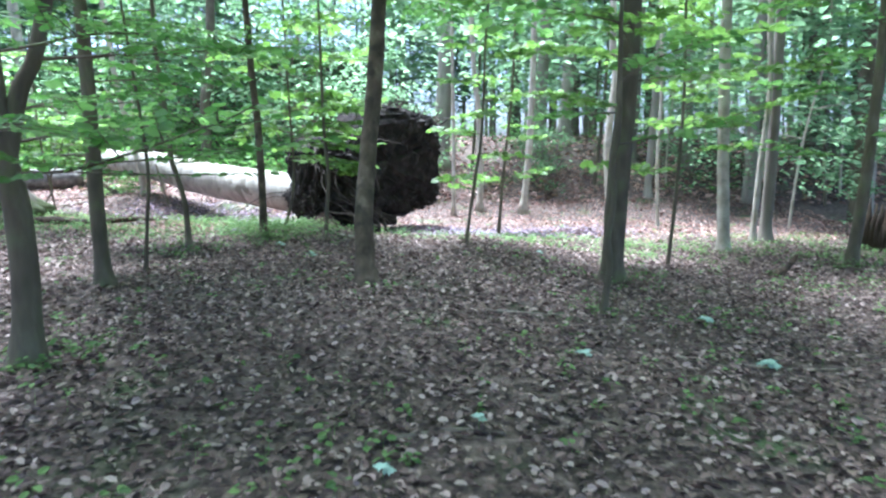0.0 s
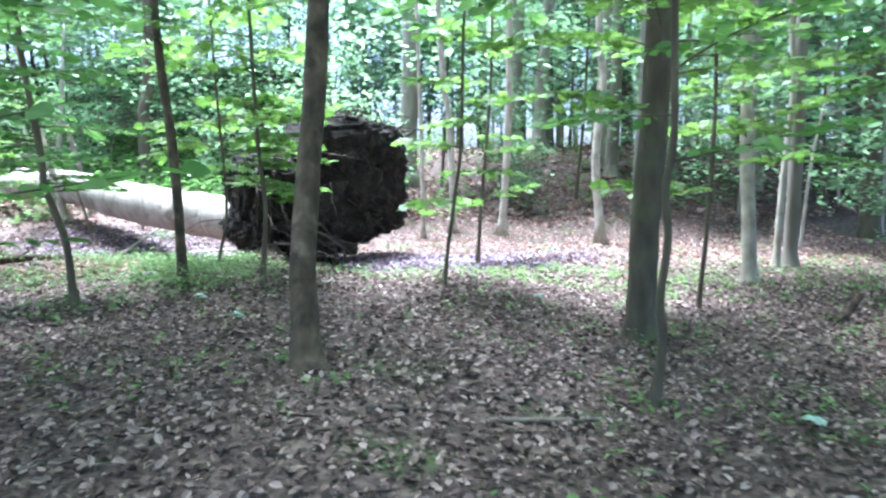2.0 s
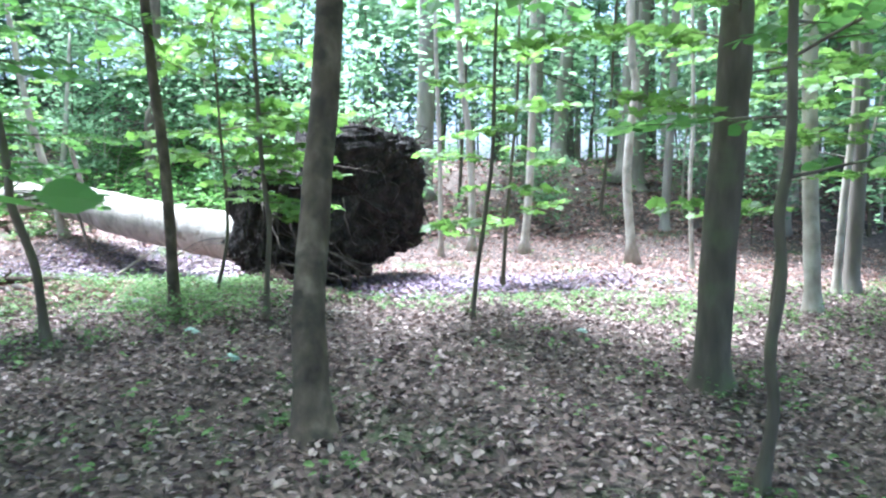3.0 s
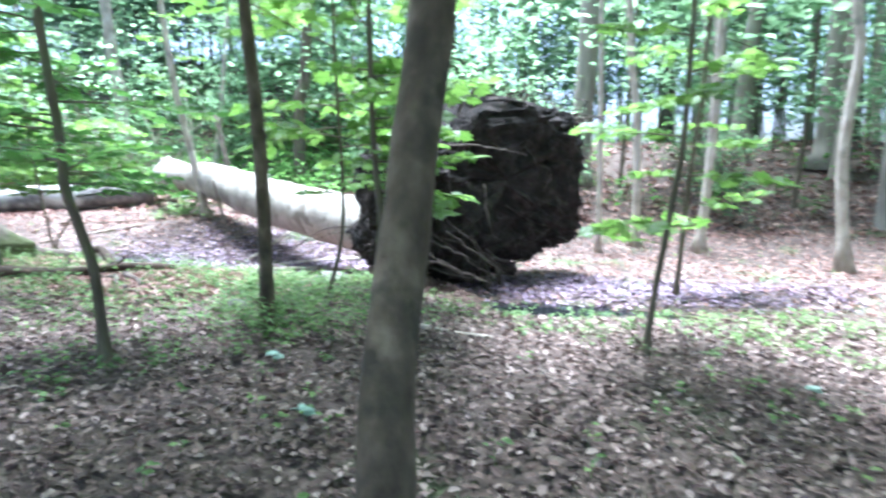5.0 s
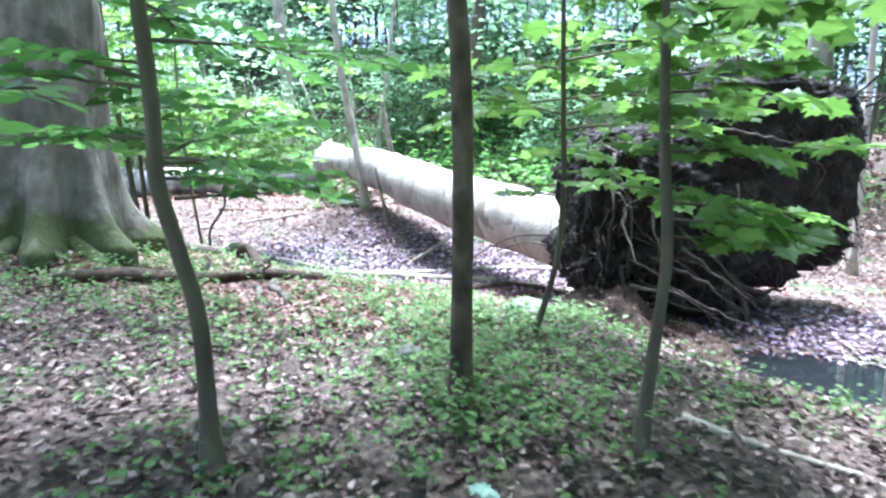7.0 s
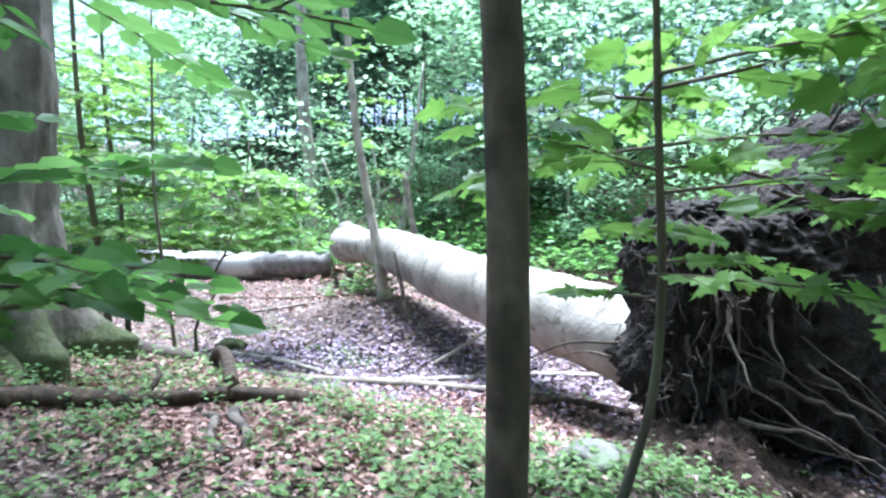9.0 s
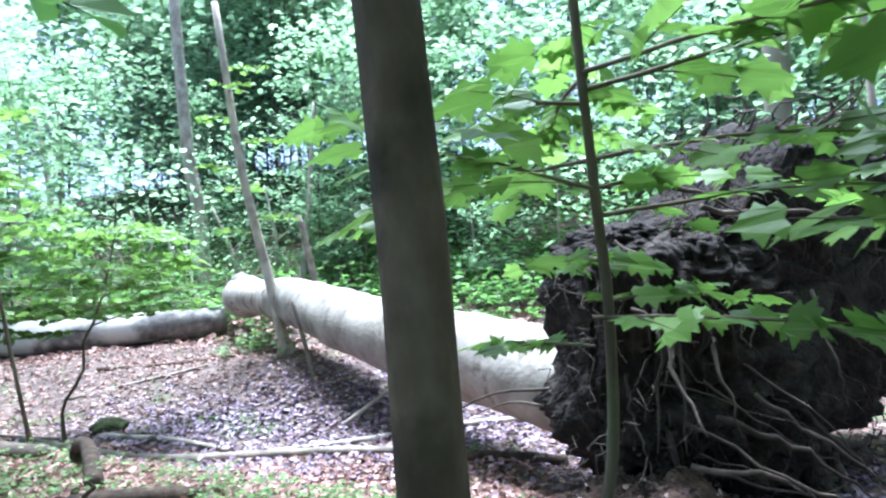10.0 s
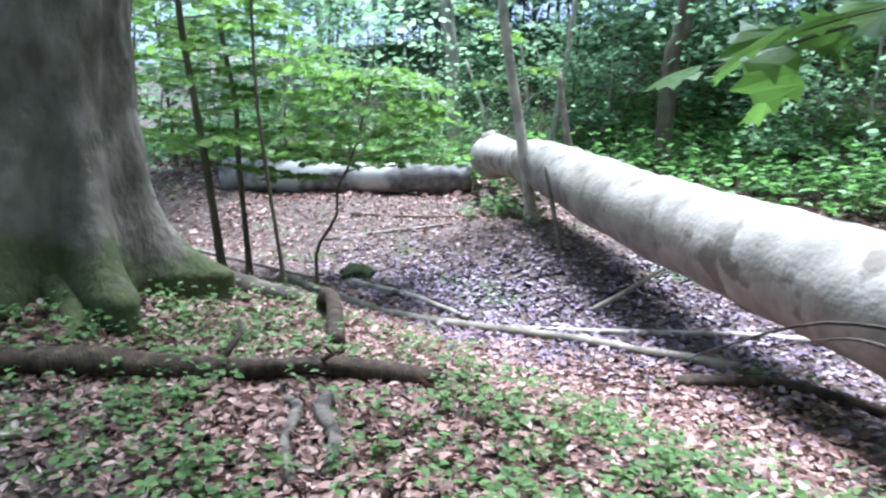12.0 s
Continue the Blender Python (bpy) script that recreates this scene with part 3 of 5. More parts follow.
# torn fringe along the top and the right edge
for k in range(95):
    u0 = rnd.uniform(-0.8, 2.0)
    v0 = 2.55 + 0.12 * math.sin(u0 * 1.6 + 1) + rnd.uniform(-.25, .12)
    w0 = rnd.uniform(-.4, .45)
    ln = rnd.uniform(0.15, 0.5)
    root([plate_point(u0, v0, w0), plate_point(u0 + rnd.uniform(-.3, .3) * ln, v0 + ln * 0.45, w0 + rnd.uniform(-.2, .3)),
          plate_point(u0 + rnd.uniform(-1, 1) * ln, v0 + ln * rnd.uniform(0.0, .7), w0 + rnd.uniform(-.3, .5))], rnd.uniform(0.006, 0.02), 6)
for k in range(24):
    u0, v0 = rnd.uniform(1.7, 2.1), rnd.uniform(0.6, 2.4)
    root([plate_point(u0, v0, rnd.uniform(-.2, .4)), plate_point(u0 + 0.15, v0 - rnd.uniform(0, .2), 0.35), plate_point(u0 + rnd.uniform(.1, .3), v0 - rnd.uniform(.1, .4), 0.4)],
         rnd.uniform(0.006, 0.018), 6)
for k in range(40):
    u0, v0 = rnd.uniform(-1.0, 1.3), rnd.uniform(0.6, 2.5)
    ln = rnd.uniform(.15, .5)
    root([plate_point(u0, v0, 0.45), plate_point(u0 + rnd.uniform(-.2, .2), v0 - ln * .3, 0.62), plate_point(u0 + rnd.uniform(-.4, .4), v0 - ln, 0.6)], rnd.uniform(0.005, 0.014), 6)

fine = Geo()
for k in range(420):
    left = k % 3 == 0
    u0, v0 = (rnd.uniform(-2.2, -1.4), rnd.uniform(.5, 1.9)) if left else (rnd.uniform(-1.7, 2.0), rnd.uniform(.6, 2.6))
    w0 = rnd.uniform(-.3, .6) if left else rnd.uniform(.35, .62)
    p = plate_point(u0, v0, w0)
    line = [p]
    for s in range(4):
        p = p + Vector((rnd.uniform(-.09, .09), rnd.uniform(-.09, .05), rnd.uniform(-.13, .03)))
        line.append(p)
    fine.tube(line, [rnd.uniform(.003, .007) * (1 - .18 * s) for s in range(5)], 4, cap=False)
tagged(part("root_mat", fine.mesh("root_mat", ROOT, FO), soil, "mass of thin torn roots"), kind="stuff")

# crumbled earth under the torn rim
heap = Geo()
HX, HY = 90, 54
for j in range(HY + 1):
    for i in range(HX + 1):
        u, v = -1.1 + 2.2 * i / HX, -.62 + 1.24 * j / HY
        fall = max(0.0, 1 - (u / 1.1) ** 2 - (v / .62) ** 2)
        x, y = -2.2 + u * .93 + v * .36, 13.25 - u * .36 + v * .93
        p = Vector((x, y, 0))
        heap.v.append(Vector((x, y, gz(x, y) - .03 + fall ** .7 * (.3 + .26 * noise.noise(p * 2.4)) + fall ** .3 * (.08 * noise.noise(p * 7) + .05 * noise.noise(p * 17) + .035 * noise.noise(p * 38)))))
heap.f = [(j * (HX + 1) + i, j * (HX + 1) + i + 1, (j + 1) * (HX + 1) + i + 1, (j + 1) * (HX + 1) + i) for j in range(HY) for i in range(HX)]
mound = tagged(new("earth_mound", heap.mesh("earth_mound", HEAP)), "heap of crumbled brown earth under the root plate", "earth mound")
hr = np.random.default_rng(91)
spots_on = np.array([tuple(q) for q in heap.v])[hr.integers(0, len(heap.v), 650)]
turn = hr.uniform(0, 2 * np.pi, 650)
tagged(new("heap_leaf_litter", leaves("heap_leaf_litter", CURLED, spots_on + (0, 0, .012), np.stack([np.cos(turn), np.sin(turn), hr.normal(0, .3, 650)], 1),
                                      np.stack([hr.normal(0, .45, 650), hr.normal(0, .45, 650), np.ones(650)], 1), hr.uniform(.03, .07, 650), LITTER)), "dry brown leaves fallen on the heap of earth", "leaf litter", kind="stuff")

# ---- old beech with buttressed foot ----
BX, BY = -8.0, 11.82
BZ = gz(BX, BY)
beech = thing("old_beech_tree", (BX, BY, BZ), "massive old grey beech with mossy buttress roots", "tree")
bg = Geo()
heights = [-0.25 + 0.03 * i for i in range(70)] + [1.9 + 0.35 * i for i in range(40)]
SEG = 200
for z in heights:
    zz = max(z, 0.0)
    cx, cy = -0.06 * zz, 0.02 * zz
    for k in range(SEG):
        a = 2 * math.pi * k / SEG
        ridge = 0.5 + 0.5 * math.cos(6 * a + 1.1 * math.sin(a) + 0.7 * math.sin(2 * a + 1))
        ridge2 = 0.5 + 0.5 * math.cos(11 * a + 2.0 * math.sin(a + 1))
        r = 0.55 - 0.012 * zz + 0.3 * math.exp(-zz / 0.28) * (0.35 + 1.5 * ridge ** 1.5) + 0.11 * math.exp(-zz / 1.6) * (ridge - 0.4) + 0.05 * math.exp(-zz / 0.5) * ridge2
        p = Vector((math.cos(a), math.sin(a), z * 0.5))
        r += 0.05 * noise.noise(p * 2.2) + 0.028 * noise.noise(p * 6) + 0.02 * math.sin(zz * 2.2 + 3 * math.sin(a * 2)) * math.exp(-zz / 3)
        bg.v.append(Vector((cx + r * math.cos(a), cy + r * math.sin(a), z)))
for i in range(len(heights) - 1):
    for k in range(SEG):
        q, w = i * SEG + k, i * SEG + (k + 1) % SEG
        bg.f.append((q, w, w + SEG, q + SEG))
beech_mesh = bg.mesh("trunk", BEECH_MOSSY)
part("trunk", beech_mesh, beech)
for ang, ln, r in ((-22, 1.1, 0.11), (38, 1.0, 0.11), (95, 0.8, 0.12), (-80, 0.9, 0.13), (-150, 0.8, 0.13), (150, 0.8, 0.12)):
    d = Vector((math.cos(radians(ang)), math.sin(radians(ang)), 0))
    line = []
    for s in (0.55, 0.85, 1.15, 0.6 + ln):
        q = Vector((BX, BY, 0)) + d * s + d.cross(Vector((0, 0, 1))) * 0.08 * math.sin(5 * s)
        line.append((q.x, q.y, gz(q.x, q.y) + 0.05 - 0.12 * (s - 0.55)))
    p = smooth_line(line, 14)
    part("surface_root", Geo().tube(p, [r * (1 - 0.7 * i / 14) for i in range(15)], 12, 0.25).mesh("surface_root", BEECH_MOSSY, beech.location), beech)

# ---- near stems ----
NEAR = [
    ("tree", [(-2.54, 4.23, 0.1), (-2.52, 4.24, .78), (-2.53, 4.23, 1.21), (-2.57, 4.21, 1.51), (-2.62, 4.18, 2.3), (-2.7, 4.1, 5.5)], .085, .04, BARK, "dark forked young beech stem"),
    ("tree", [(-3.23, 6.6, .2), (-3.26, 6.59, 1.0), (-3.27, 6.58, 2.0), (-3.3, 6.57, 3.0), (-3.4, 6.5, 6.5)], .075, .035, BARK, "slim dark young tree in leaf litter"),
    ("sapling", [(-3.29, 8.94, .33), (-3.32, 8.91, .96), (-3.38, 8.86, 1.3), (-3.44, 8.82, 1.57), (-3.45, 8.81, 1.9), (-3.55, 8.75, 3.2), (-3.5, 8.7, 5)], .038, .018, BARK, "curved beech sapling with flat leafy branches"),
    ("sapling", [(-3.12, 7.2, .25), (-3.06, 7.2, .91), (-3.03, 7.2, 1.44), (-3.12, 7.2, 2.3), (-3.3, 7.2, 3.8)], .022, .01, BARK, "thin bent sapling in leaf litter"),
    ("sapling", [(-1.69, 9.85, .2), (-1.66, 9.86, .85), (-1.63, 9.87, 1.3), (-1.67, 9.87, 1.76), (-1.7, 9.88, 2.4), (-1.75, 9.9, 4.5)], .03, .012, BARK, "thin maple sapling in front of the root plate"),
    ("tree", [(-.755, 6.93, .3), (-.785, 7.05, .65), (-.8, 7.15, 1.0), (-.765, 7.35, 1.72), (-.67, 7.5, 3.0), (-.45, 7.6, 7.5)], .1, .05, BARK_SMOOTH, "straight smooth-barked young tree"),
    ("tree", [(-2.59, 9.95, .44), (-2.605, 9.94, 1.36), (-2.635, 9.93, 2.1), (-2.72, 9.92, 3.2), (-2.9, 9.9, 7)], .058, .035, BARK_SMOOTH, "slender smooth-barked young tree with brambles at its foot"),
    ("sapling", [(-2.7, 11.5, .38), (-2.51, 11.46, .97), (-2.475, 11.44, 1.5), (-2.5, 11.43, 2.05), (-2.53, 11.42, 2.7), (-2.6, 11.4, 4.8)], .023, .011, BARK, "leaning maple sapling with broad lobed leaves"),
    ("sapling", [(.32, 10.09, .3), (.39, 10.09, .8), (.49, 10.08, 1.49), (.55, 10.07, 2.0), (.6, 10.07, 3.4), (.7, 10, 4.5)], .026, .012, BARK, "thin leaning sapling on the bank"),
    ("sapling", [(1.53, 6.56, .08), (1.59, 6.53, .5), (1.565, 6.53, .8), (1.61, 6.53, 1.17), (1.585, 6.52, 1.5), (1.63, 6.52, 1.83), (1.62, 6.52, 2.6), (1.6, 6.5, 4.6)], .032, .014, BARK, "wavy thin sapling with a few leaves"),
    ("tree", [(2.06, 8.35, .29), (2.09, 8.34, 1.24), (2.15, 8.32, 2.15), (2.18, 8.31, 3.5), (2.2, 8.2, 9)], .135, .08, BARK, "mid-sized tree with a flared foot in brown litter"),
    ("sapling", [(3.14, 9.6, .15), (3.21, 9.58, 1.2), (3.25, 9.57, 2.41), (3.23, 9.58, 3.4), (3.2, 9.5, 5)], .028, .014, BARK, "thin straight sapling in green herbs"),
    ("tree", [(4.7, 11.56, .09), (4.62, 11.59, 1.87), (4.57, 11.61, 4.1), (4.5, 11.6, 10)], .1, .06, BARK_PALE, "pale straight young tree behind the bank"),
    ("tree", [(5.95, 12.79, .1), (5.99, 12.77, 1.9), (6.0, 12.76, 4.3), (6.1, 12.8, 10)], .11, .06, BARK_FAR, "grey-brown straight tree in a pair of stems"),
    ("tree", [(5.68, 12.7, .06), (5.74, 12.68, 1.4), (5.83, 12.64, 2.9), (5.76, 12.67, 4.3), (5.7, 12.6, 8)], .055, .035, BARK_PALE, "thin pale bent stem beside a brown tree"),
    ("tree", [(5.89, 9.93, .1), (5.97, 9.89, 1.2), (6.01, 9.86, 2.2), (6.05, 9.86, 3.3), (6.0, 9.8, 7)], .085, .045, BARK, "dark leaning young tree"),
    ("sapling", [(1.12, 14.3, .08), (1.19, 14.29, 1.03), (1.28, 14.28, 2.04), (1.37, 14.27, 3.1), (1.4, 14.2, 4.5)], .035, .02, BARK, "thin dark sapling at the edge of the mud"),
    ("tree", [(2.09, 18.51, .1), (2.21, 18.49, 1.65), (2.27, 18.48, 3.07), (2.3, 18.47, 4.5), (2.3, 18.4, 9)], .095, .06, BARK_PALE, "pale thin tree beyond the muddy hollow"),
    ("tree", [(.96, 19.0, .1), (.96, 19.0, 1.65), (.88, 19.0, 3.1), (.75, 19, 4.2), (.5, 19, 9)], .085, .05, BARK_PALE, "pale thin tree leaning slightly"),
    ("tree", [(.23, 18.5, .1), (.22, 18.5, 2.2), (.19, 18.5, 3.7), (.1, 18.5, 8)], .055, .035, BARK_PALE, "very thin pale tree behind the root plate"),
    ("tree", [(4.1, 16.95, .1), (3.96, 16.99, 1.66), (4.0, 16.98, 2.63), (4.1, 16.95, 3.67), (4.0, 16.97, 4.6), (4.0, 17, 9)], .1, .06, BARK_PALE, "wavy pale stem in copper litter"),
    ("tree", [(5.02, 16.23, .1), (4.96, 16.26, 1.66), (4.99, 16.24, 3.0), (4.9, 16.26, 6)], .045, .03, BARK_PALE, "thin pale stem in copper litter"),
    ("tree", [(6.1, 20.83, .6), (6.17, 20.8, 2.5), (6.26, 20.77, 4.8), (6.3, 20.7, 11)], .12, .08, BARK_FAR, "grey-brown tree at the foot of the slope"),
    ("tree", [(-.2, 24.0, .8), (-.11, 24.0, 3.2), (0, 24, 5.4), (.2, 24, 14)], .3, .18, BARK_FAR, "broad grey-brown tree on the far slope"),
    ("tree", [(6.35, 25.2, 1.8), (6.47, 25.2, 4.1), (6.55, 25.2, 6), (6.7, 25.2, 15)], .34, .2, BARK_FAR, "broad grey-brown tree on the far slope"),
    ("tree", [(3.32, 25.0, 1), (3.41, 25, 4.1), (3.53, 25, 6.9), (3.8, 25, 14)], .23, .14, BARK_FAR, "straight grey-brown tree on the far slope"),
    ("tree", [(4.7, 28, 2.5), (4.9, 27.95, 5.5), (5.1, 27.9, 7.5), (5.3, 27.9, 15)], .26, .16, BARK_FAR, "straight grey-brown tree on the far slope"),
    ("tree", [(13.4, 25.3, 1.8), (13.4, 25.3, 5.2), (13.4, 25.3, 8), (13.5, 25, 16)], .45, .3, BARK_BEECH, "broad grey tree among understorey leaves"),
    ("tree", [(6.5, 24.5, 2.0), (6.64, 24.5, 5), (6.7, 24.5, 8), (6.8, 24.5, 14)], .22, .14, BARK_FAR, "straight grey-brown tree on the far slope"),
    ("sapling", [(-8.94, 13.84, .3), (-9.04, 13.7, 1.37), (-9.1, 13.61, 2.07), (-9.18, 13.5, 3.0), (-9.3, 13.4, 5)], .045, .022, BARK, "leaning sapling behind the old beech"),
    ("sapling", [(-9.83, 14.76, .3), (-9.89, 14.67, 1.46), (-9.91, 14.65, 2.1), (-10.02, 14.49, 3.2), (-10.1, 14.4, 5)], .04, .02, BARK, "thin sapling at the edge of the hollow"),
    ("sapling", [(-7.62, 13.58, .25), (-7.7, 13.48, 1.04), (-7.76, 13.41, 1.66), (-7.8, 13.35, 2.35), (-7.82, 13.3, 4)], .02, .01, BARK, "very thin bare sapling beside dead branches"),
    ("sapling", [(-8.75, 14.91, .2), (-8.8, 14.95, .5), (-8.55, 15.0, .88), (-8.62, 15.08, 1.2), (-8.45, 15.11, 1.5), (-8.34, 15.28, 2.3), (-8.3, 15.3, 2.9)], .022, .008, BARK, "forked maple sapling with fans of light leaves"),
    ("tree", [(-7.93, 18.26, .6), (-8.17, 18.18, 1.9), (-8.34, 18.1, 2.8), (-8.5, 18.02, 3.8), (-8.75, 17.9, 6.2)], .085, .05, BARK_PALE, "leaning pale young tree against the fallen trunk"),
    ("snag", [(-6.98, 17.42, .4), (-7.14, 17.4, .95), (-7.28, 17.37, 1.5)], .035, .025, WOOD_DEAD, "short dead stake against the fallen trunk"),
    ("snag", [(-8.3, 20.2, .9), (-8.45, 20.1, 1.9), (-8.65, 20.0, 3.0)], .07, .05, WOOD_DEAD, "dead bare snag behind the fallen trunk"),
    ("tree", [(-8.6, 24.88, 1.3), (-8.6, 24.9, 3.7), (-8.4, 25, 5), (-8.2, 25, 11)], .2, .13, BARK, "dark tree on the bank behind the fallen trunk"),
    ("tree", [(-15.6, 26.3, 2.4), (-15.7, 26.2, 4.4), (-15.9, 26.1, 6), (-16.2, 26, 12)], .22, .14, BARK_PALE, "pale tree on the overgrown slope"),
]
stems = []
for name, line, r0, r1, bark, label in NEAR:
    stems.append(grow(name, line, r0, r1, label, bark, "snag" if name == "snag" else "tree", seg=22 if r0 > 0.06 and line[0][1] < 12 else 10, steps=34 if line[0][1] < 13 else 16))
A, B, C, C2, D, E, K, N, F, G, H, I, J = stems[:13]
fork = Geo().tube(smooth_line([(-2.57, 4.21, 1.45), (-2.48, 4.26, 1.92), (-2.39, 4.32, 2.19), (-2.2, 4.4, 3.2), (-2.0, 4.6, 4.5)], 16), [.055 - .0015 * i for i in range(17)], 12, .1)
part("limb", fork.mesh("limb", BARK, A[2]), A[0])


def dress(stem, sprays, kind, mat, seed):
    foliage(stem[0], stem[2], sprays, kind, mat, BARK, random.Random(seed))


rnd = random.Random(9)
dress(A, [((-2.53, 4.22, 1.42), (1, -.56, .1), 2.1, .08, -.12, .7), ((-2.57, 4.21, 1.6), (.4, .9, .15), 1.4, .08, .1, 1.0), ((-2.4, 4.3, 2.1), (.9, .35, .1), 1.5, .08, .1, 1.0)], FINE, LEAF, 30)
dress(A, around(A[1], 1.6, 4.0, 14, 1.5, .075, rnd), FINE, LEAF, 1)
dress(B, around(B[1], 1.5, 4.6, 18, 1.5, .085, rnd), FINE, LEAF, 2)
dress(C, [((-3.44, 8.83, 1.66), (.95, .25, .03), .66, .085, .08, 1.0), ((-3.44, 8.85, 1.58), (.7, .7, .0), .62, .085, .1, 1.0), ((-3.4, 8.87, 1.5), (0.16, 0.98, .0), .72, .085, .07, 1.0), ((-3.42, 8.84, 1.64), (-.1, 0.99, 0.1), .85, .085, .12, 1.0), ((-3.44, 8.82, 1.72), (-.7, .4, .1), 1.0, .075, .15, 1.0),
          ((-3.45, 8.81, 1.95), (-.9, -.1, .2), 1.2, .075, .15, 1.0), ((-3.45, 8.81, 2.1), (.55, .8, .12), 1.0, .085, .15, 1.0)] + around(C[1], 1.6, 2.6, 10, .95, .09, rnd, sector=(112, 200)) + around(C[1], 2.5, 4.4, 9, 1.2, .09, rnd, sector=(110, 330)), OVATE, LEAF, 3)
dress(C2, around(C2[1], 1.2, 3.5, 6, .9, .07, rnd), FINE, LEAF, 4)
dress(D, around(D[1], 1.35, 2.5, 15, .72, .12, rnd, dense=.85, sector=(-60, 105), rise=.05) + around(D[1], 2.4, 4.2, 8, 1.0, .11, rnd, dense=.8), LOBED, LEAF_MAPLE, 5)
dress(E, [((-.63, 6.82, 3.2), (.3, .9, .1), 1.6, .08, .3, 1.0), ((-.63, 6.82, 3.4), (-.8, -.6, .1), 1.8, .08, .4, 1.0), ((-.62, 6.82, 3.6), (.9, -.4, .1), 1.8, .08, .4, 1.0)], FINE, LEAF, 6)
dress(K, around(K[1], 3.0, 5.2, 6, 1.5, .08, rnd), FINE, LEAF, 7)
dress(N, [((-2.5, 11.43, 2.1), (-.88, .12, .02), 1.05, .18, .2, .6),
          ((-2.5, 11.43, 1.75), (-.1, .95, .08), .8, .13, .15, .7), ((-2.5, 11.43, 1.6), (.5, .8, .06), .75, .12, .15, .7), ((-2.5, 11.43, 2.0), (.2, .9, .1), .9, .13, .15, .7), ((-2.51, 11.43, 2.3), (-.75, -.15, .05), .95, .17, .2, .6), ((-2.53, 11.45, 1.55), (.9, -.35, .06), .95, .14, .22, .65),
          ((-2.5, 11.43, 1.9), (.8, .2, .1), 1.2, .15, .2, .65), ((-2.5, 11.43, 2.1), (.8, -.3, .1), 1.2, .15, .2, .65), ((-2.53, 11.45, 1.45), (-.8, .2, .1), .45, .11, .2, .8),
          ((-2.5, 11.43, 2.4), (-.3, .9, .1), 1.1, .12, .2, .8), ((-2.5, 11.43, 2.35), (.95, .1, .15), 1.5, .16, .2, .6), ((-2.5, 11.43, 2.0), (-.5, -.75, .16), .9, .17, .16, .6)] + around(N[1], 2.4, 4.4, 9, 1.3, .16, rnd, dense=.65), LOBED, LEAF_MAPLE, 8)
dress(F, around(F[1], 1.0, 4.2, 12, .95, .13, rnd, dense=.8), LOBED, LEAF_MAPLE, 9)
dress(G, around(G[1], 1.5, 4.4, 10, 1.1, .11, rnd, dense=.9), FINE, LEAF, 10)
dress(H, around(H[1], 2.1, 5.0, 12, 1.4, .13, rnd, dense=.8), LOBED, LEAF_MAPLE, 11)
dress(I, around(I[1], 1.3, 4.8, 12, 1.25, .13, rnd, dense=.8), LOBED, LEAF_MAPLE, 12)
dress(J, around(J[1], 1.9, 5.8, 12, 1.6, .14, rnd, dense=.8), LOBED, LEAF_MAPLE, 13)
dress(stems[15], around(stems[15][1], 1.5, 5, 12, 1.6, .12, rnd, dense=.9), FINE, LEAF, 14)
dress(stems[16], around(stems[16][1], 1.2, 4.3, 10, 1.1, .14, rnd, dense=.8), LOBED, LEAF_MAPLE, 15)
for k, i in enumerate((29, 30)):
    dress(stems[i], around(stems[i][1], 1.4, 3.8, 22, 1.2, .11, rnd), FINE, LEAF_MAPLE, 16 + k)
dress(stems[32], around(stems[32][1], 1.3, 2.6, 22, 1.4, .11, rnd, dense=.9), LOBED, LEAF_MAPLE, 18)
dress(stems[33], around(stems[33][1], 2.4, 5.4, 8, 1.0, .11, rnd, dense=.8), LOBED, LEAF_MAPLE, 19)


def high_shade_crown(top, n, size, seed, mat):
    """The broad dense head of a big tree, added for shade: a mesh of leaves about its own foot."""
    g = np.random.default_rng(seed)
    th, q = g.uniform(0, 2 * np.pi, n), np.sqrt(g.random(n))
    at = np.stack([top[3] * q * np.cos(th) + top[0], top[3] * q * np.sin(th) + top[1], top[2] + g.integers(0, 6, n) * .9 + g.normal(0, .2, n) - .25 * top[3] * q * q], 1)
    ph = g.uniform(0, 2 * np.pi, n)
    return leaves("crown", OVATE, at, np.stack([np.cos(ph), np.sin(ph), g.normal(-.1, .25, n)], 1), np.stack([g.normal(0, .35, n), g.normal(0, .35, n), np.ones(n)], 1),
                  g.uniform(.7, 1.3, n) * size, mat)


# Beech head added out of view, set where it darkens the floor.
part("crown", high_shade_crown((.8, .5, 7.5, 2.3), 1150, .26, 33, LEAF), beech, "dense green crown added out of view to shade the ground")


def top_shade_crown(stem, z, reach, n, seed, size=.2, lean=(0, 0)):
    """The leafy head of a stem, well above the path, added to shade the ground."""
    g = np.random.default_rng(seed)
    a = np.array(on_axis(stem[1], z))
    th, r = g.uniform(0, 2 * np.pi, n), reach * np.sqrt(g.random(n))
    at = np.stack([a[0] + lean[0] + r * np.cos(th), a[1] + lean[1] + r * np.sin(th), a[2] + g.integers(-2, 4, n) * .45 + g.normal(0, .1, n) - .1 * r], 1)
    ph = g.uniform(0, 2 * np.pi, n)
    part("crown", leaves("crown", OVATE, at, np.stack([np.cos(ph), np.sin(ph), g.normal(-.1, .25, n)], 1), np.stack([g.normal(0, .35, n), g.normal(0, .35, n), np.ones(n)], 1),
                         g.uniform(.7, 1.3, n) * size, LEAF, stem[2]), stem[0])


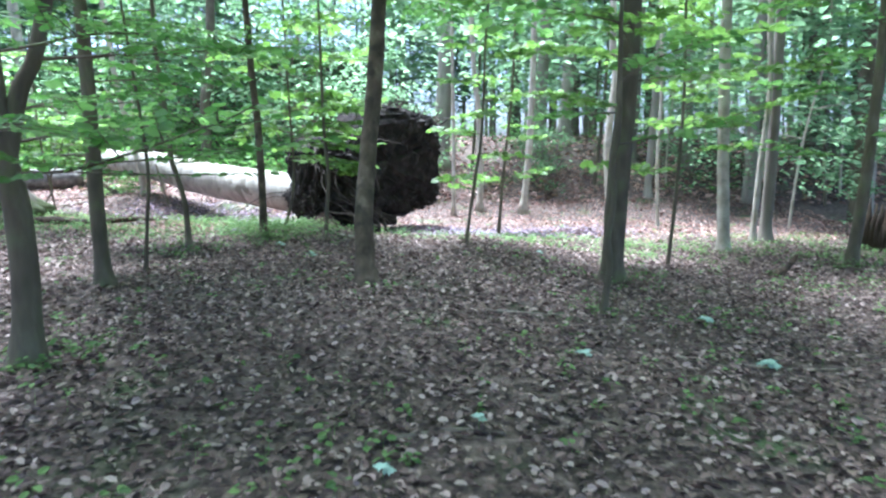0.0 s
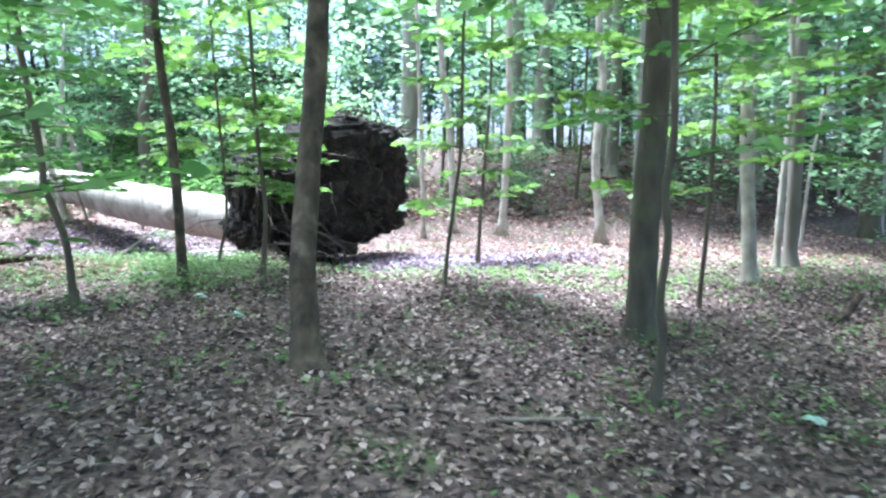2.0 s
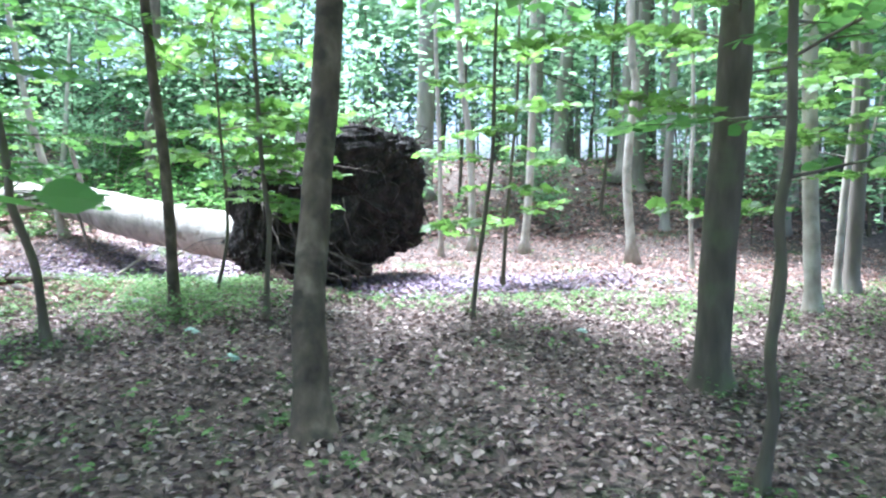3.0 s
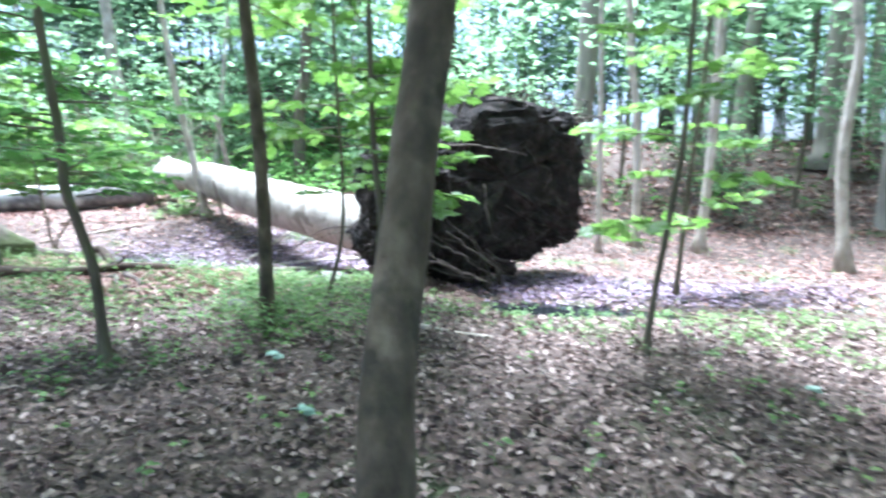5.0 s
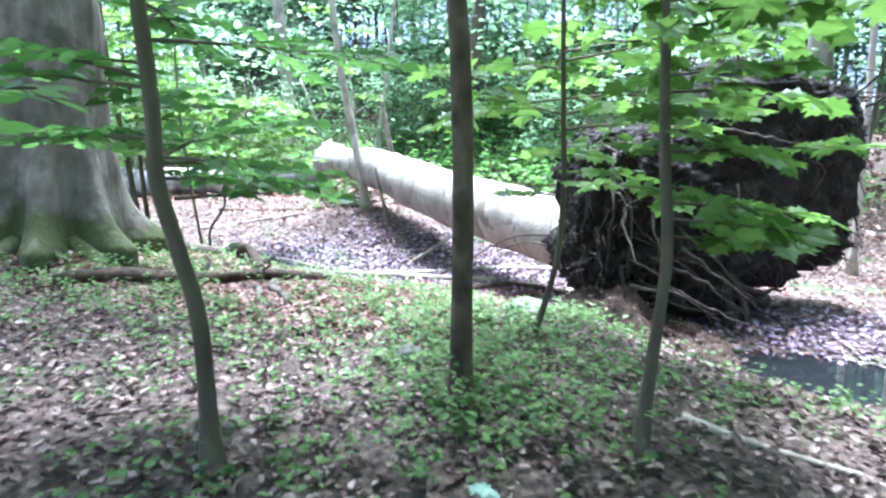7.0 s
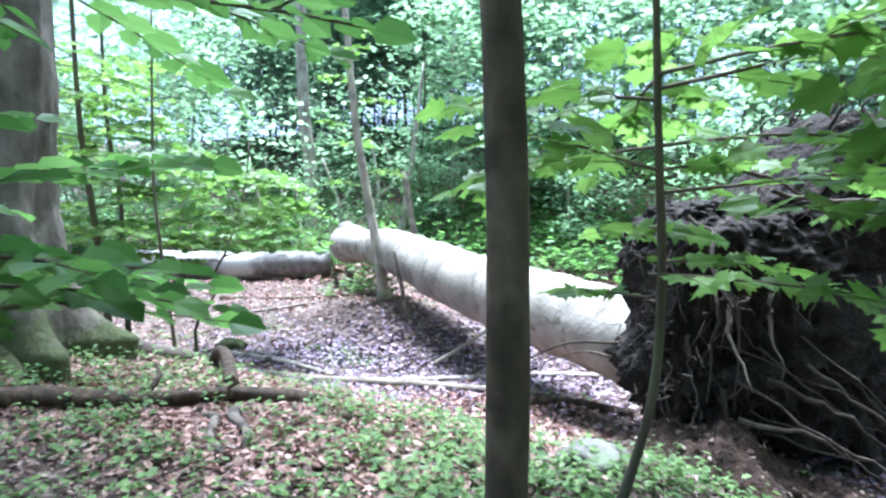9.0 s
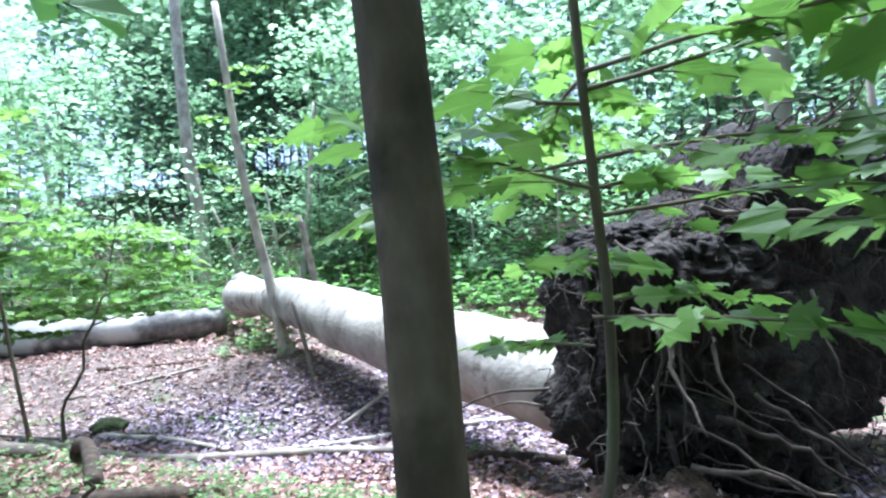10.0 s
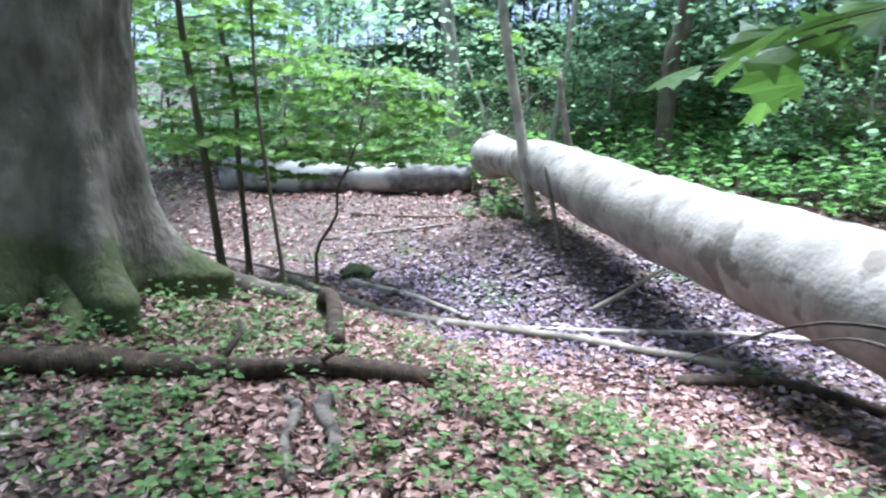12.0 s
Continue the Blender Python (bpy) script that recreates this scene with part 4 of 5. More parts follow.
# Reach and lean of each added head follow where its shade should fall.
for k, (stem, z, reach, lean) in enumerate(((A, 5.4, 1.9, (1.2, -.6)), (E, 7.0, 3.2, (.1, -.5)), (E, 6.6, 2.2, (1.5, -3.5)), (H, 8.4, 1.7, (.8, -1.0)), (F, 4.4, 1.0, (-.1, .1)), (K, 6.6, 1.4, (.3, -.2)), (B, 6.2, 1.6, (.5, 1.0)), (J, 9, 1.9, (.4, 0)), (stems[15], 6.8, 1.8, (0, 0)))):
    top_shade_crown(stem, z, reach, int(300 * reach ** 2), 70 + k, lean=lean)


# ---- woodland behind: understorey trees and tall trees ----
def crowned(name, height, r, leaf_n, leaf_size, z0, reach, bark, seed, label):
    """A tree whose crown is many layered flat clumps of leaves, round limbs."""
    g, q = np.random.default_rng(seed), random.Random(seed)
    tree = thing(name, (0, 0, 0), label, "tree", "woodland trees")
    lean = [(0, 0, -0.3), (q.uniform(-.1, .1), q.uniform(-.1, .1), height * .25), (q.uniform(-.3, .3), q.uniform(-.3, .3), height * .6), (q.uniform(-.5, .5), q.uniform(-.5, .5), height)]
    pts = smooth_line(lean, 20)
    part("trunk", Geo().tube(pts, [r * (1 - .7 * i / 20) * (1.3 if i == 0 else 1) for i in range(21)], 10, .12).mesh("trunk", bark), tree)
    at, ahead, up = [], [], []
    limbs = int(12 + height * .8)
    for k in range(limbs):
        z = z0 + (height - z0) * min(1, max(0, (k + q.uniform(-1.5, 2.5)) / limbs))
        ang = k * 2.4 + q.uniform(-.4, .4)
        ln = reach * (1 - .55 * (z - z0) / (height - z0)) * q.uniform(.35, 1.3)
        a = on_axis(pts, min(z, pts[-1].z - .01))
        d = Vector((math.cos(ang), math.sin(ang), q.uniform(.05, .3)))
        tip = a + d * ln
        if k % 2 == 0:
            part("branch", Geo().tube([a, a.lerp(tip, .5) + Vector((0, 0, .1)), tip], [r * .22 + .006, r * .12 + .004, .004], 5, cap=False).mesh("branch", bark), tree)
        n = leaf_n // limbs
        s = g.uniform(.2, 1.05, n)
        spread = .32 * ln
        base_xyz = np.array(a)[None, :] + s[:, None] * np.array(d * ln)[None, :]
        off = np.stack([g.normal(0, spread, n), g.normal(0, spread, n), g.normal(0, .05 + .09 * ln, n) - .12 * s * ln * .4], 1)
        at.append(base_xyz + off)
        th = g.uniform(0, 2 * np.pi, n)
        ahead.append(np.stack([np.cos(th), np.sin(th), g.normal(-.1, .25, n)], 1))
        up.append(np.stack([g.normal(0, .35, n), g.normal(0, .35, n), np.ones(n)], 1))
    at, ahead, up = np.concatenate(at), np.concatenate(ahead), np.concatenate(up)
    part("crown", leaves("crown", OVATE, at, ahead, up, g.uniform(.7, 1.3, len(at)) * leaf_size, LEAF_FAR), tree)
    return tree


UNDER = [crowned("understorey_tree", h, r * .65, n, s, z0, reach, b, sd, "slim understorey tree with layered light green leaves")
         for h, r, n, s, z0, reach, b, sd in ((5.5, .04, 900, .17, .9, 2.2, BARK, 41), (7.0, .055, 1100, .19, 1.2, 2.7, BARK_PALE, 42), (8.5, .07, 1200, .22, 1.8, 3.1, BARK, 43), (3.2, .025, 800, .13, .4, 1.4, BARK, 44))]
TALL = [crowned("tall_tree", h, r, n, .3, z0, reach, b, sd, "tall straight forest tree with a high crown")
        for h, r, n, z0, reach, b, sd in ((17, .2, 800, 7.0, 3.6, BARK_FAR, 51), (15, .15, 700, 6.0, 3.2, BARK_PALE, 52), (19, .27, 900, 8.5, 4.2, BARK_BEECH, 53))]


def clear_of(x, y, gap):
    """Far enough from the path, the fallen tree and the named stems."""
    if y < 12 and abs(x) < 5:
        return False
    return all((x - s[2].x) ** 2 + (y - s[2].y) ** 2 > gap * gap for s in stems)


rnd = random.Random(21)
placed = 0
used = set()
while placed < 92:
    x, y = rnd.uniform(-30, 26), rnd.uniform(17, 46)
    if (x < -4 and rnd.random() < .45) or (y < 26 and -15 < x < 0) or (y < 21 and x > -3) or not clear_of(x, y, 1.2) or abs(x) > y * .95 + 4:
        continue
    k = rnd.choice((0, 1, 1, 2, 2, 3)) if y < 30 else rnd.choice((1, 2))
    src = UNDER[k]
    m = pose(x, y, gz(x, y), rnd.uniform(-7, 7), rnd.uniform(-7, 7), rnd.uniform(0, 360)) @ Matrix.Scale(rnd.uniform(.75, 1.2), 4)
    if k not in used:
        used.add(k)
        src.matrix_basis = m
    else:
        copy_thing(src, m)
    placed += 1
placed, used = 0, set()
while placed < 74:
    x, y = rnd.uniform(-38, 34), rnd.uniform(20, 60)
    if (y < 30 and -24 < x < 2) or not clear_of(x, y, 1.5) or (x < -6 and rnd.random() < .74):
        continue
    k = rnd.choice((0, 0, 1, 1, 2))
    m = pose(x, y, gz(x, y), 0, 0, rnd.uniform(0, 360))
    if k not in used:
        used.add(k)
        TALL[k].matrix_basis = m
    else:
        copy_thing(TALL[k], m)
    placed += 1
# the wood around and behind the walker: mostly unseen trees added for their shade
SHADE_TREE = crowned("canopy_tree", 15, .24, 300, .3, 8, 3, BARK, 57, "tall added beech with a dense high crown for shade")
part("upper_shade_crown", high_shade_crown((0, 0, 8.5, 4.6), 3000, .26, 58, LEAF_FAR), SHADE_TREE)
spots = ((7.4, 3.0), (-1.6, -3.2), (8.8, 6.2), (6.2, -2), (2.0, -7), (-8, -4), (11, 1), (10.5, 17.5), (13, 22))
SHADE_TREE.matrix_basis = pose(spots[0][0], spots[0][1], gz(*spots[0]))
for i, (x, y) in enumerate(spots[1:]):
    copy_thing(SHADE_TREE, pose(x, y, gz(x, y), 0, 0, 47 * i))
for x, y, k in ((-9, 6, 1), (-5, -8, 1), (13, 5, 1), (-13, 0, 2), (9, 13, 0), (11, 18, 1), (-15, 9, 0), (-18, 15, 2), (0, -14, 0), (-10, -10, 1), (9, -9, 2)):
    copy_thing(TALL[k], pose(x, y, gz(x, y), 0, 0, rnd.uniform(0, 360)))
for x, y, k in ((-16, 20, 1), (-18, 17, 2), (-17, 15.3, 0), (-19.5, 18.5, 1), (-21, 20.5, 2), (-22.5, 23.5, 1), (-15.5, 16.2, 3), (-14, 13.0, 3), (-14, 24.5, 0), (-11, 25, 3), (8, 16, 1), (9.5, 11, 2), (7.5, 19, 0), (8.2, 14, 3), (10.5, 15, 1), (-16.5, 22.5, 3), (-20, 21, 1), (-12, 27, 2), (-6, 23.5, 3), (-3, 22.5, 3), (-10.5, 25.5, 3), (-13, 25.5, 3), (-2, 23.5, 0), (-1, 20.5, 3), (7, 22, 1), (9, 21, 0), (11, 20, 2), (2.5, 23, 3), (-17.5, 19.5, 0)):
    copy_thing(UNDER[k], pose(x, y, gz(x, y), rnd.uniform(-6, 6), rnd.uniform(-6, 6), rnd.uniform(0, 360)) @ Matrix.Scale(rnd.uniform(.75, 1.15), 4))
# young trees in the light on the open slope
for x, y, k, size in ((-7.0, 26.0, 1, .9), (-9.6, 27.2, 1, 1.0), (-5.0, 26.6, 1, .9), (-11.6, 28.2, 1, 1.0), (-6.2, 29.0, 2, .95), (-8.6, 29.6, 2, .95)):
    copy_thing(UNDER[k], pose(x, y, gz(x, y), 0, 0, 57 * x) @ Matrix.Scale(size, 4))

# the tall thicket at the head of the slope
thick = random.Random(77)
for k in range(26):
    x, y = -37 + .85 * k + thick.uniform(-1.5, 1.5), thick.uniform(36, 48)
    copy_thing(UNDER[thick.choice((0, 1, 2))], pose(x, y, gz(x, y) - .4, thick.uniform(-6, 6), thick.uniform(-6, 6), thick.uniform(0, 360)) @ Matrix.Scale(thick.uniform(1.5, 2.1), 4))

for k in range(44):
    x, y = -32 + .8 * k + thick.uniform(-1.2, 1.2), thick.uniform(34, 46)
    if -17 < x < -8 and k % 3:
        continue
    copy_thing(UNDER[thick.choice((0, 1, 2, 2))], pose(x, y, gz(x, y) - .2, thick.uniform(-6, 6), thick.uniform(-6, 6), thick.uniform(0, 360)) @ Matrix.Scale(thick.uniform(1.0, 1.6), 4))

# ---- bare pale stems leaning on the overgrown slope ----
for k, (x, y, h, lx, ly) in enumerate(((-20.6, 25.6, 8.5, -1.6, .3), (-17.4, 25.9, 3.0, -.7, .2), (-16.8, 26.4, 2.6, -.5, .1), (-12.9, 25.9, 3.4, -.5, .4), (-13.6, 25.2, 3.0, -.9, .1), (-11.4, 24.6, 5.5, .5, .3))):
    z = gz(x, y) - .2
    top = Vector((x + lx, y + ly, z + h))
    mid = Vector((x + lx * .35 + .12, y + ly * .5, z + h * .5))
    snag = grow("snag", [(x, y, z), tuple(mid), tuple(top)], .05 + .011 * h, .03, "bare pale dead stem leaning on the slope", BARK_PALE, "snag", seg=10, steps=14)
    part("limb", Geo().tube(smooth_line([tuple(mid), tuple(mid + Vector((.45 - .2 * (k % 3), .1, .5))), tuple(mid + Vector((.8 - .7 * (k % 2), .1, 1.5)))], 8), [.04 - .003 * i for i in range(9)], 7, .15).mesh("limb", BARK_PALE, snag[2]), snag[0])

# ---- fallen wood ----
def dead(name, line, r0, r1, label, mat=WOOD_DEAD, lift=0.6, seg=10, n=20, rough=.25, category="branch"):
    """Dead wood lying along the ground through the plan points; a third value lifts it."""
    pts3 = [(q[0], q[1], gz(q[0], q[1]) + (q[2] if len(q) > 2 else r0 * lift)) for q in line]
    top = thing(name, (line[0][0], line[0][1], gz(line[0][0], line[0][1])), label, category)
    pts = smooth_line(pts3, n)
    part("wood", Geo().tube(pts, [r0 + (r1 - r0) * i / n for i in range(n + 1)], seg, rough).mesh("wood", mat, top.location), top)
    return top


far_log = dead("fallen_log", [(-16.2, 18.9), (-13.6, 19.6), (-11.1, 21.1)], .38, .27, "dark grey fallen log with painted sunlit patches beyond the hollow", LOG_DARK, 0.8, 20, 24, .08, "log")
thick_branch = dead("fallen_branch", [(-6.75, 10.8, .05), (-6.4, 11.3, .09), (-6.05, 11.75, .05), (-5.65, 12.1, .1), (-5.35, 12.36, .06), (-5.05, 12.55, .03)], .075, .05, "thick dark fallen branch with patches of moss", mat=WOOD_ROT, rough=.55, n=34, seg=14)
for line, r in ((((-6.0, 11.8, .1), (-6.1, 12.0, .2), (-6.25, 12.1, .24)), .022), (((-5.6, 12.15, .12), (-5.45, 12.1, .2), (-5.4, 12.0, .27)), .015)):
    pts = [Vector((x, y, gz(x, y) + z)) for x, y, z in line]
    part("stub", Geo().tube(pts, [r, r * .8, r * .5], 7, .2).mesh("stub", WOOD_ROT, thick_branch.location), thick_branch)
dead("short_stick", [(-5.51, 11.86, .02), (-5.3, 11.74, .05), (-5.1, 11.5, .02), (-4.83, 11.33, .04)], .034, .022, "short pale broken stick in herbs", WOOD_GREY, rough=.3)
dead("short_stick", [(-5.36, 12.0, .03), (-5.18, 11.78, .05), (-4.98, 11.68, .02), (-4.78, 11.46, .03)], .045, .03, "short grey broken stick in herbs", WOOD_GREY, rough=.3)
dead("broken_stump", [(-6.66, 13.12, .0), (-6.7, 13.15, .13), (-6.52, 13.06, .21), (-6.3, 12.9, .15), (-5.98, 12.62, .03)], .045, .06, "hooked rotten piece of branch on copper leaves", WOOD_ROT, category="dead wood")
dead("fallen_log", [(-7.9, 12.85), (-7.45, 13.0), (-7.02, 13.16)], .085, .08, "hollow grey-brown log on copper leaves", mat=ROOT, category="log")
dead("long_pole", [(-8.76, 14.4, .1), (-7.4, 14.5), (-6.5, 14.85), (-5.7, 15.1), (-4.8, 15.1), (-4.2, 15.1)], .055, .045, "long dark pole lying across the hollow")
dead("long_pole", [(-6.3, 15.2), (-5.2, 15.75), (-4.4, 16.1), (-3.7, 16.4)], .03, .035, "pale peeled pole lying on wet leaves", BARK_PALE)
dead("long_pole", [(-4.5, 14.6), (-3.9, 14.9), (-3.2, 14.9)], .05, .05, "dark wet pole under the fallen trunk", WOOD_ROT)
dead("fallen_branch", [(-8.6, 15.3), (-7.6, 15.25), (-6.75, 15.1)], .035, .03, "pale crooked fallen branch on wet leaves", BARK_PALE)
dead("fallen_branch", [(-11.5, 14.6, .25), (-10.2, 14.9, .12), (-9.0, 15.2)], .03, .02, "thin grey fallen branch by the saplings")
dead("fallen_branch", [(-11.0, 17.6), (-10.0, 18.2), (-9.0, 18.9), (-8.6, 19.6)], .04, .03, "dark crooked fallen branch near the log tip", WOOD_ROT)
dead("fallen_branch", [(-10.6, 16.6), (-9.6, 17.4), (-9.2, 18.0)], .03, .02, "mossy fallen branch in copper leaves")
dead("fallen_branch", [(-5.9, 16.1, .05), (-5.6, 16.5, .2), (-5.4, 17.0, .3)], .025, .02, "bent dead branch leaning by the trunk", BARK_PALE)
dead("forked_stick", [(4.35, 9.1), (4.6, 9.2, .12), (4.75, 9.25, .28)], .05, .03, "dark forked stick poking from the litter", WOOD_ROT)
dead("fallen_branch", [(1.2, 12.6), (2.4, 12.75), (3.6, 12.6)], .03, .02, "thin dark branch along the muddy edge")
dead("fallen_branch", [(-.3, 6.05), (.15, 6.1), (.6, 5.9)], .018, .01, "thin dark twig on dry leaves")
dead("fallen_branch", [(.4, 6.0), (1.1, 6.2)], .02, .012, "short dark stick on dry leaves")
dead("fallen_branch", [(2.1, 5.0), (2.5, 4.9), (3.0, 4.85)], .012, .008, "thin curved twig on dry leaves")
dead("fallen_branch", [(-.35, 3.3), (.1, 3.5), (.35, 3.45)], .018, .01, "dark twig lying on leaf litter")
dead("fallen_branch", [(-1.55, 10.35), (-1.2, 10.2), (-.8, 10.05)], .025, .015, "pale bent stick by a sapling foot", BARK_PALE)
dead("fallen_branch", [(-8.8, 13.0), (-7.6, 13.1), (-6.9, 13.05)], .03, .02, "grey branch lying under the beech")

twig_rnd = random.Random(29)
for k in range(18):
    x, y = twig_rnd.uniform(-3.5, 4.5), twig_rnd.uniform(2.6, 10.5)
    a, ln = twig_rnd.uniform(0, 6.28), twig_rnd.uniform(.2, .55)
    dx, dy = math.cos(a) * ln, math.sin(a) * ln
    dead("twig", [(x, y), (x + dx * .5 + .04, y + dy * .5 - .03), (x + dx, y + dy)], twig_rnd.uniform(.006, .013), .004, "small dark dry twig lying on leaf litter", WOOD_ROT if k % 2 else WOOD_DEAD, 1.6, 6, 8, .3, "twig")

# brush of dead branches on the slope
brush_rnd = random.Random(17)
for bx, by, n in ((-13.2, 23.6, 16), (-16.5, 24.5, 12), (-10.8, 24.6, 10), (-14.8, 26.4, 14), (-18.4, 27.0, 14), (-12.0, 27.5, 14), (-20.5, 25.4, 10)):
    brush = thing("brush_pile", (bx, by, gz(bx, by)), "tangle of pale dead branches on the overgrown slope", "dead branches")
    for k in range(n):
        a, ln = brush_rnd.uniform(0, 6.28), brush_rnd.uniform(.8, 2.4)
        x, y = bx + brush_rnd.gauss(0, .9), by + brush_rnd.gauss(0, .6)
        p = Vector((x, y, gz(x, y) - .05))
        d = Vector((math.cos(a) * .7, math.sin(a) * .4, brush_rnd.uniform(.2, 1.1))).normalized()
        line = smooth_line([p, p + d * ln * .5 + Vector((brush_rnd.uniform(-.1, .1), 0, .08)), p + d * ln], 8)
        part("dead_branch", Geo().tube(line, [.035 * (1 - .8 * i / 8) for i in range(9)], 6, .2).mesh("dead_branch", BARK_PALE if k % 2 else WOOD_DEAD, brush.location), brush)

# rotten stump
stump_rnd = random.Random(3)
stump = thing("rotten_stump", (7.6, 11.7, gz(7.6, 11.7)), "dark rotten tree stump with pale splintered streaks", "stump")
for i in range(28):
    a = 2 * math.pi * i / 28
    rr = .33 * (1 + .2 * math.sin(3 * a))
    hh = stump_rnd.uniform(.45, 1.05)
    c = Vector((7.6 + rr * math.cos(a), 11.7 + rr * math.sin(a), stump.location.z - .05))
    shard = Geo().tube([c, c + Vector((0, 0, hh * .6)), c + Vector((stump_rnd.uniform(-.05, .05), 0, hh))], [.075, .055, .015], 6, .3)
    part("splinter", shard.mesh("splinter", WOOD_ROT, stump.location), stump)


def boulder(x, y, r, label, squash=.6, seed=1):
    ob_bm = bmesh.new()
    bmesh.ops.create_icosphere(ob_bm, subdivisions=4, radius=r)
    for v in ob_bm.verts:
        v.co *= 1 + .22 * noise.noise(v.co * (1.6 / r) + Vector((seed, 0, 0))) + .05 * noise.noise(v.co * (6 / r))
        v.co.z *= squash
    me = bpy.data.meshes.new("stone")
    ob_bm.to_mesh(me)
    ob_bm.free()
    me.materials.append(STONE)
    me.polygons.foreach_set("use_smooth", [True] * len(me.polygons))
    ob = new("stone", me)
    ob.location = (x, y, gz(x, y) + r * squash * .35)
    return tagged(ob, label, "stone")


boulder(-3.2, 10.6, .1, "rounded pale stone among small herbs", .8, 2)
boulder(-2.95, 12.35, .2, "grey boulder at the foot of the root plate", .45, 5)
boulder(-8.9, 15.7, .22, "moss-covered stone on copper leaves", .6, 8).data.materials[0] = MOSS

# ---- herbs ----
def herbs(name, n, box, keep, label, seed, height=(.06, .2), size=(.03, .065), per=6, category="herbs", mat=HERB):
    """Many small plants: thin stems with a few leaves each, in one mesh."""
    g = np.random.default_rng(seed)
    x, y = g.uniform(box[0], box[1], n), g.uniform(box[2], box[3], n)
    k = keep(x, y, g.random(n))
    x, y = x[k], y[k]
    n = len(x)
    h = g.uniform(height[0], height[1], n)
    z = land(x, y)
    X, Y, Hh, Z = (np.repeat(v, per) for v in (x, y, h, z))
    m = n * per
    th = g.uniform(0, 2 * np.pi, m)
    u = g.uniform(.35, 1, m)
    at = np.stack([X + .3 * Hh * np.cos(th) * u, Y + .3 * Hh * np.sin(th) * u, Z + Hh * u], 1)
    ahead = np.stack([np.cos(th), np.sin(th), g.uniform(-.3, .35, m)], 1)
    up = np.stack([g.normal(0, .3, m), g.normal(0, .3, m), np.ones(m)], 1)
    ob = new(name, leaves(name, OVATE, at, ahead, up, g.uniform(size[0], size[1], m), mat))
    stalk_v = np.stack([np.stack([x, y, z - .01], 1), np.stack([x + .004, y, z - .01], 1), np.stack([x + .002, y + .002, z + h], 1)], 1).reshape(-1, 3)
    st = new("stems", mesh_of("stems", stalk_v.tolist(), [(3 * i, 3 * i + 1, 3 * i + 2) for i in range(n)], HERB, False))
    st.parent = ob
    return tagged(ob, label, category, kind="stuff")


def patchy(x, y, s=1.0):
    return .5 + .5 * np.sin(x * 1.9 * s + 1.3 * np.sin(y * 1.7 * s)) * np.sin(y * 2.3 * s + .9 * np.sin(x * 1.1 * s))


def herb_field(x, y, r):
    band = ease(9.6, 11.4, y) * (1 - ease(12.4, 13.1, y - .6 * ease(-3, -5, x))) * (.62 + .28 * ease(-.5, -2.5, x) - .1 * ease(-3.5, -5, x) * patchy(x, y)) * (1 - .9 * np.exp(-(((x + .5) / 1.8) ** 2 + ((y - 12.4) / 1.5) ** 2) ** 2))
    foot = np.zeros_like(x)
    for sx, sy, s in ((-2.5, 4.2, .5), (-3.29, 8.94, .5), (-2.5, 9.9, .5), (1.6, 6.5, .25), (2.3, 8.3, .4), (5.9, 9.9, .5), (-5.5, 11.3, 1.3), (-7.2, 11.3, 1.2), (-6.5, 10.3, 1.4), (-4.4, 10.8, 1.2)):
        foot = np.maximum(foot, (.55 if s < .8 else .33) * np.exp(-(((x - sx) / s) ** 2 + ((y - sy) / s) ** 2)))
    sparse = .12 * patchy(x, y, .7) ** 2 + .1 * ease(3, 5.5, x)
    clear = (((x + 5.2) / .65) ** 2 + ((y - 11.8) / .5) ** 2 < 1)
    return ~clear & (r < np.maximum(np.maximum(band * (.25 + .75 * patchy(x, y)), foot), sparse))


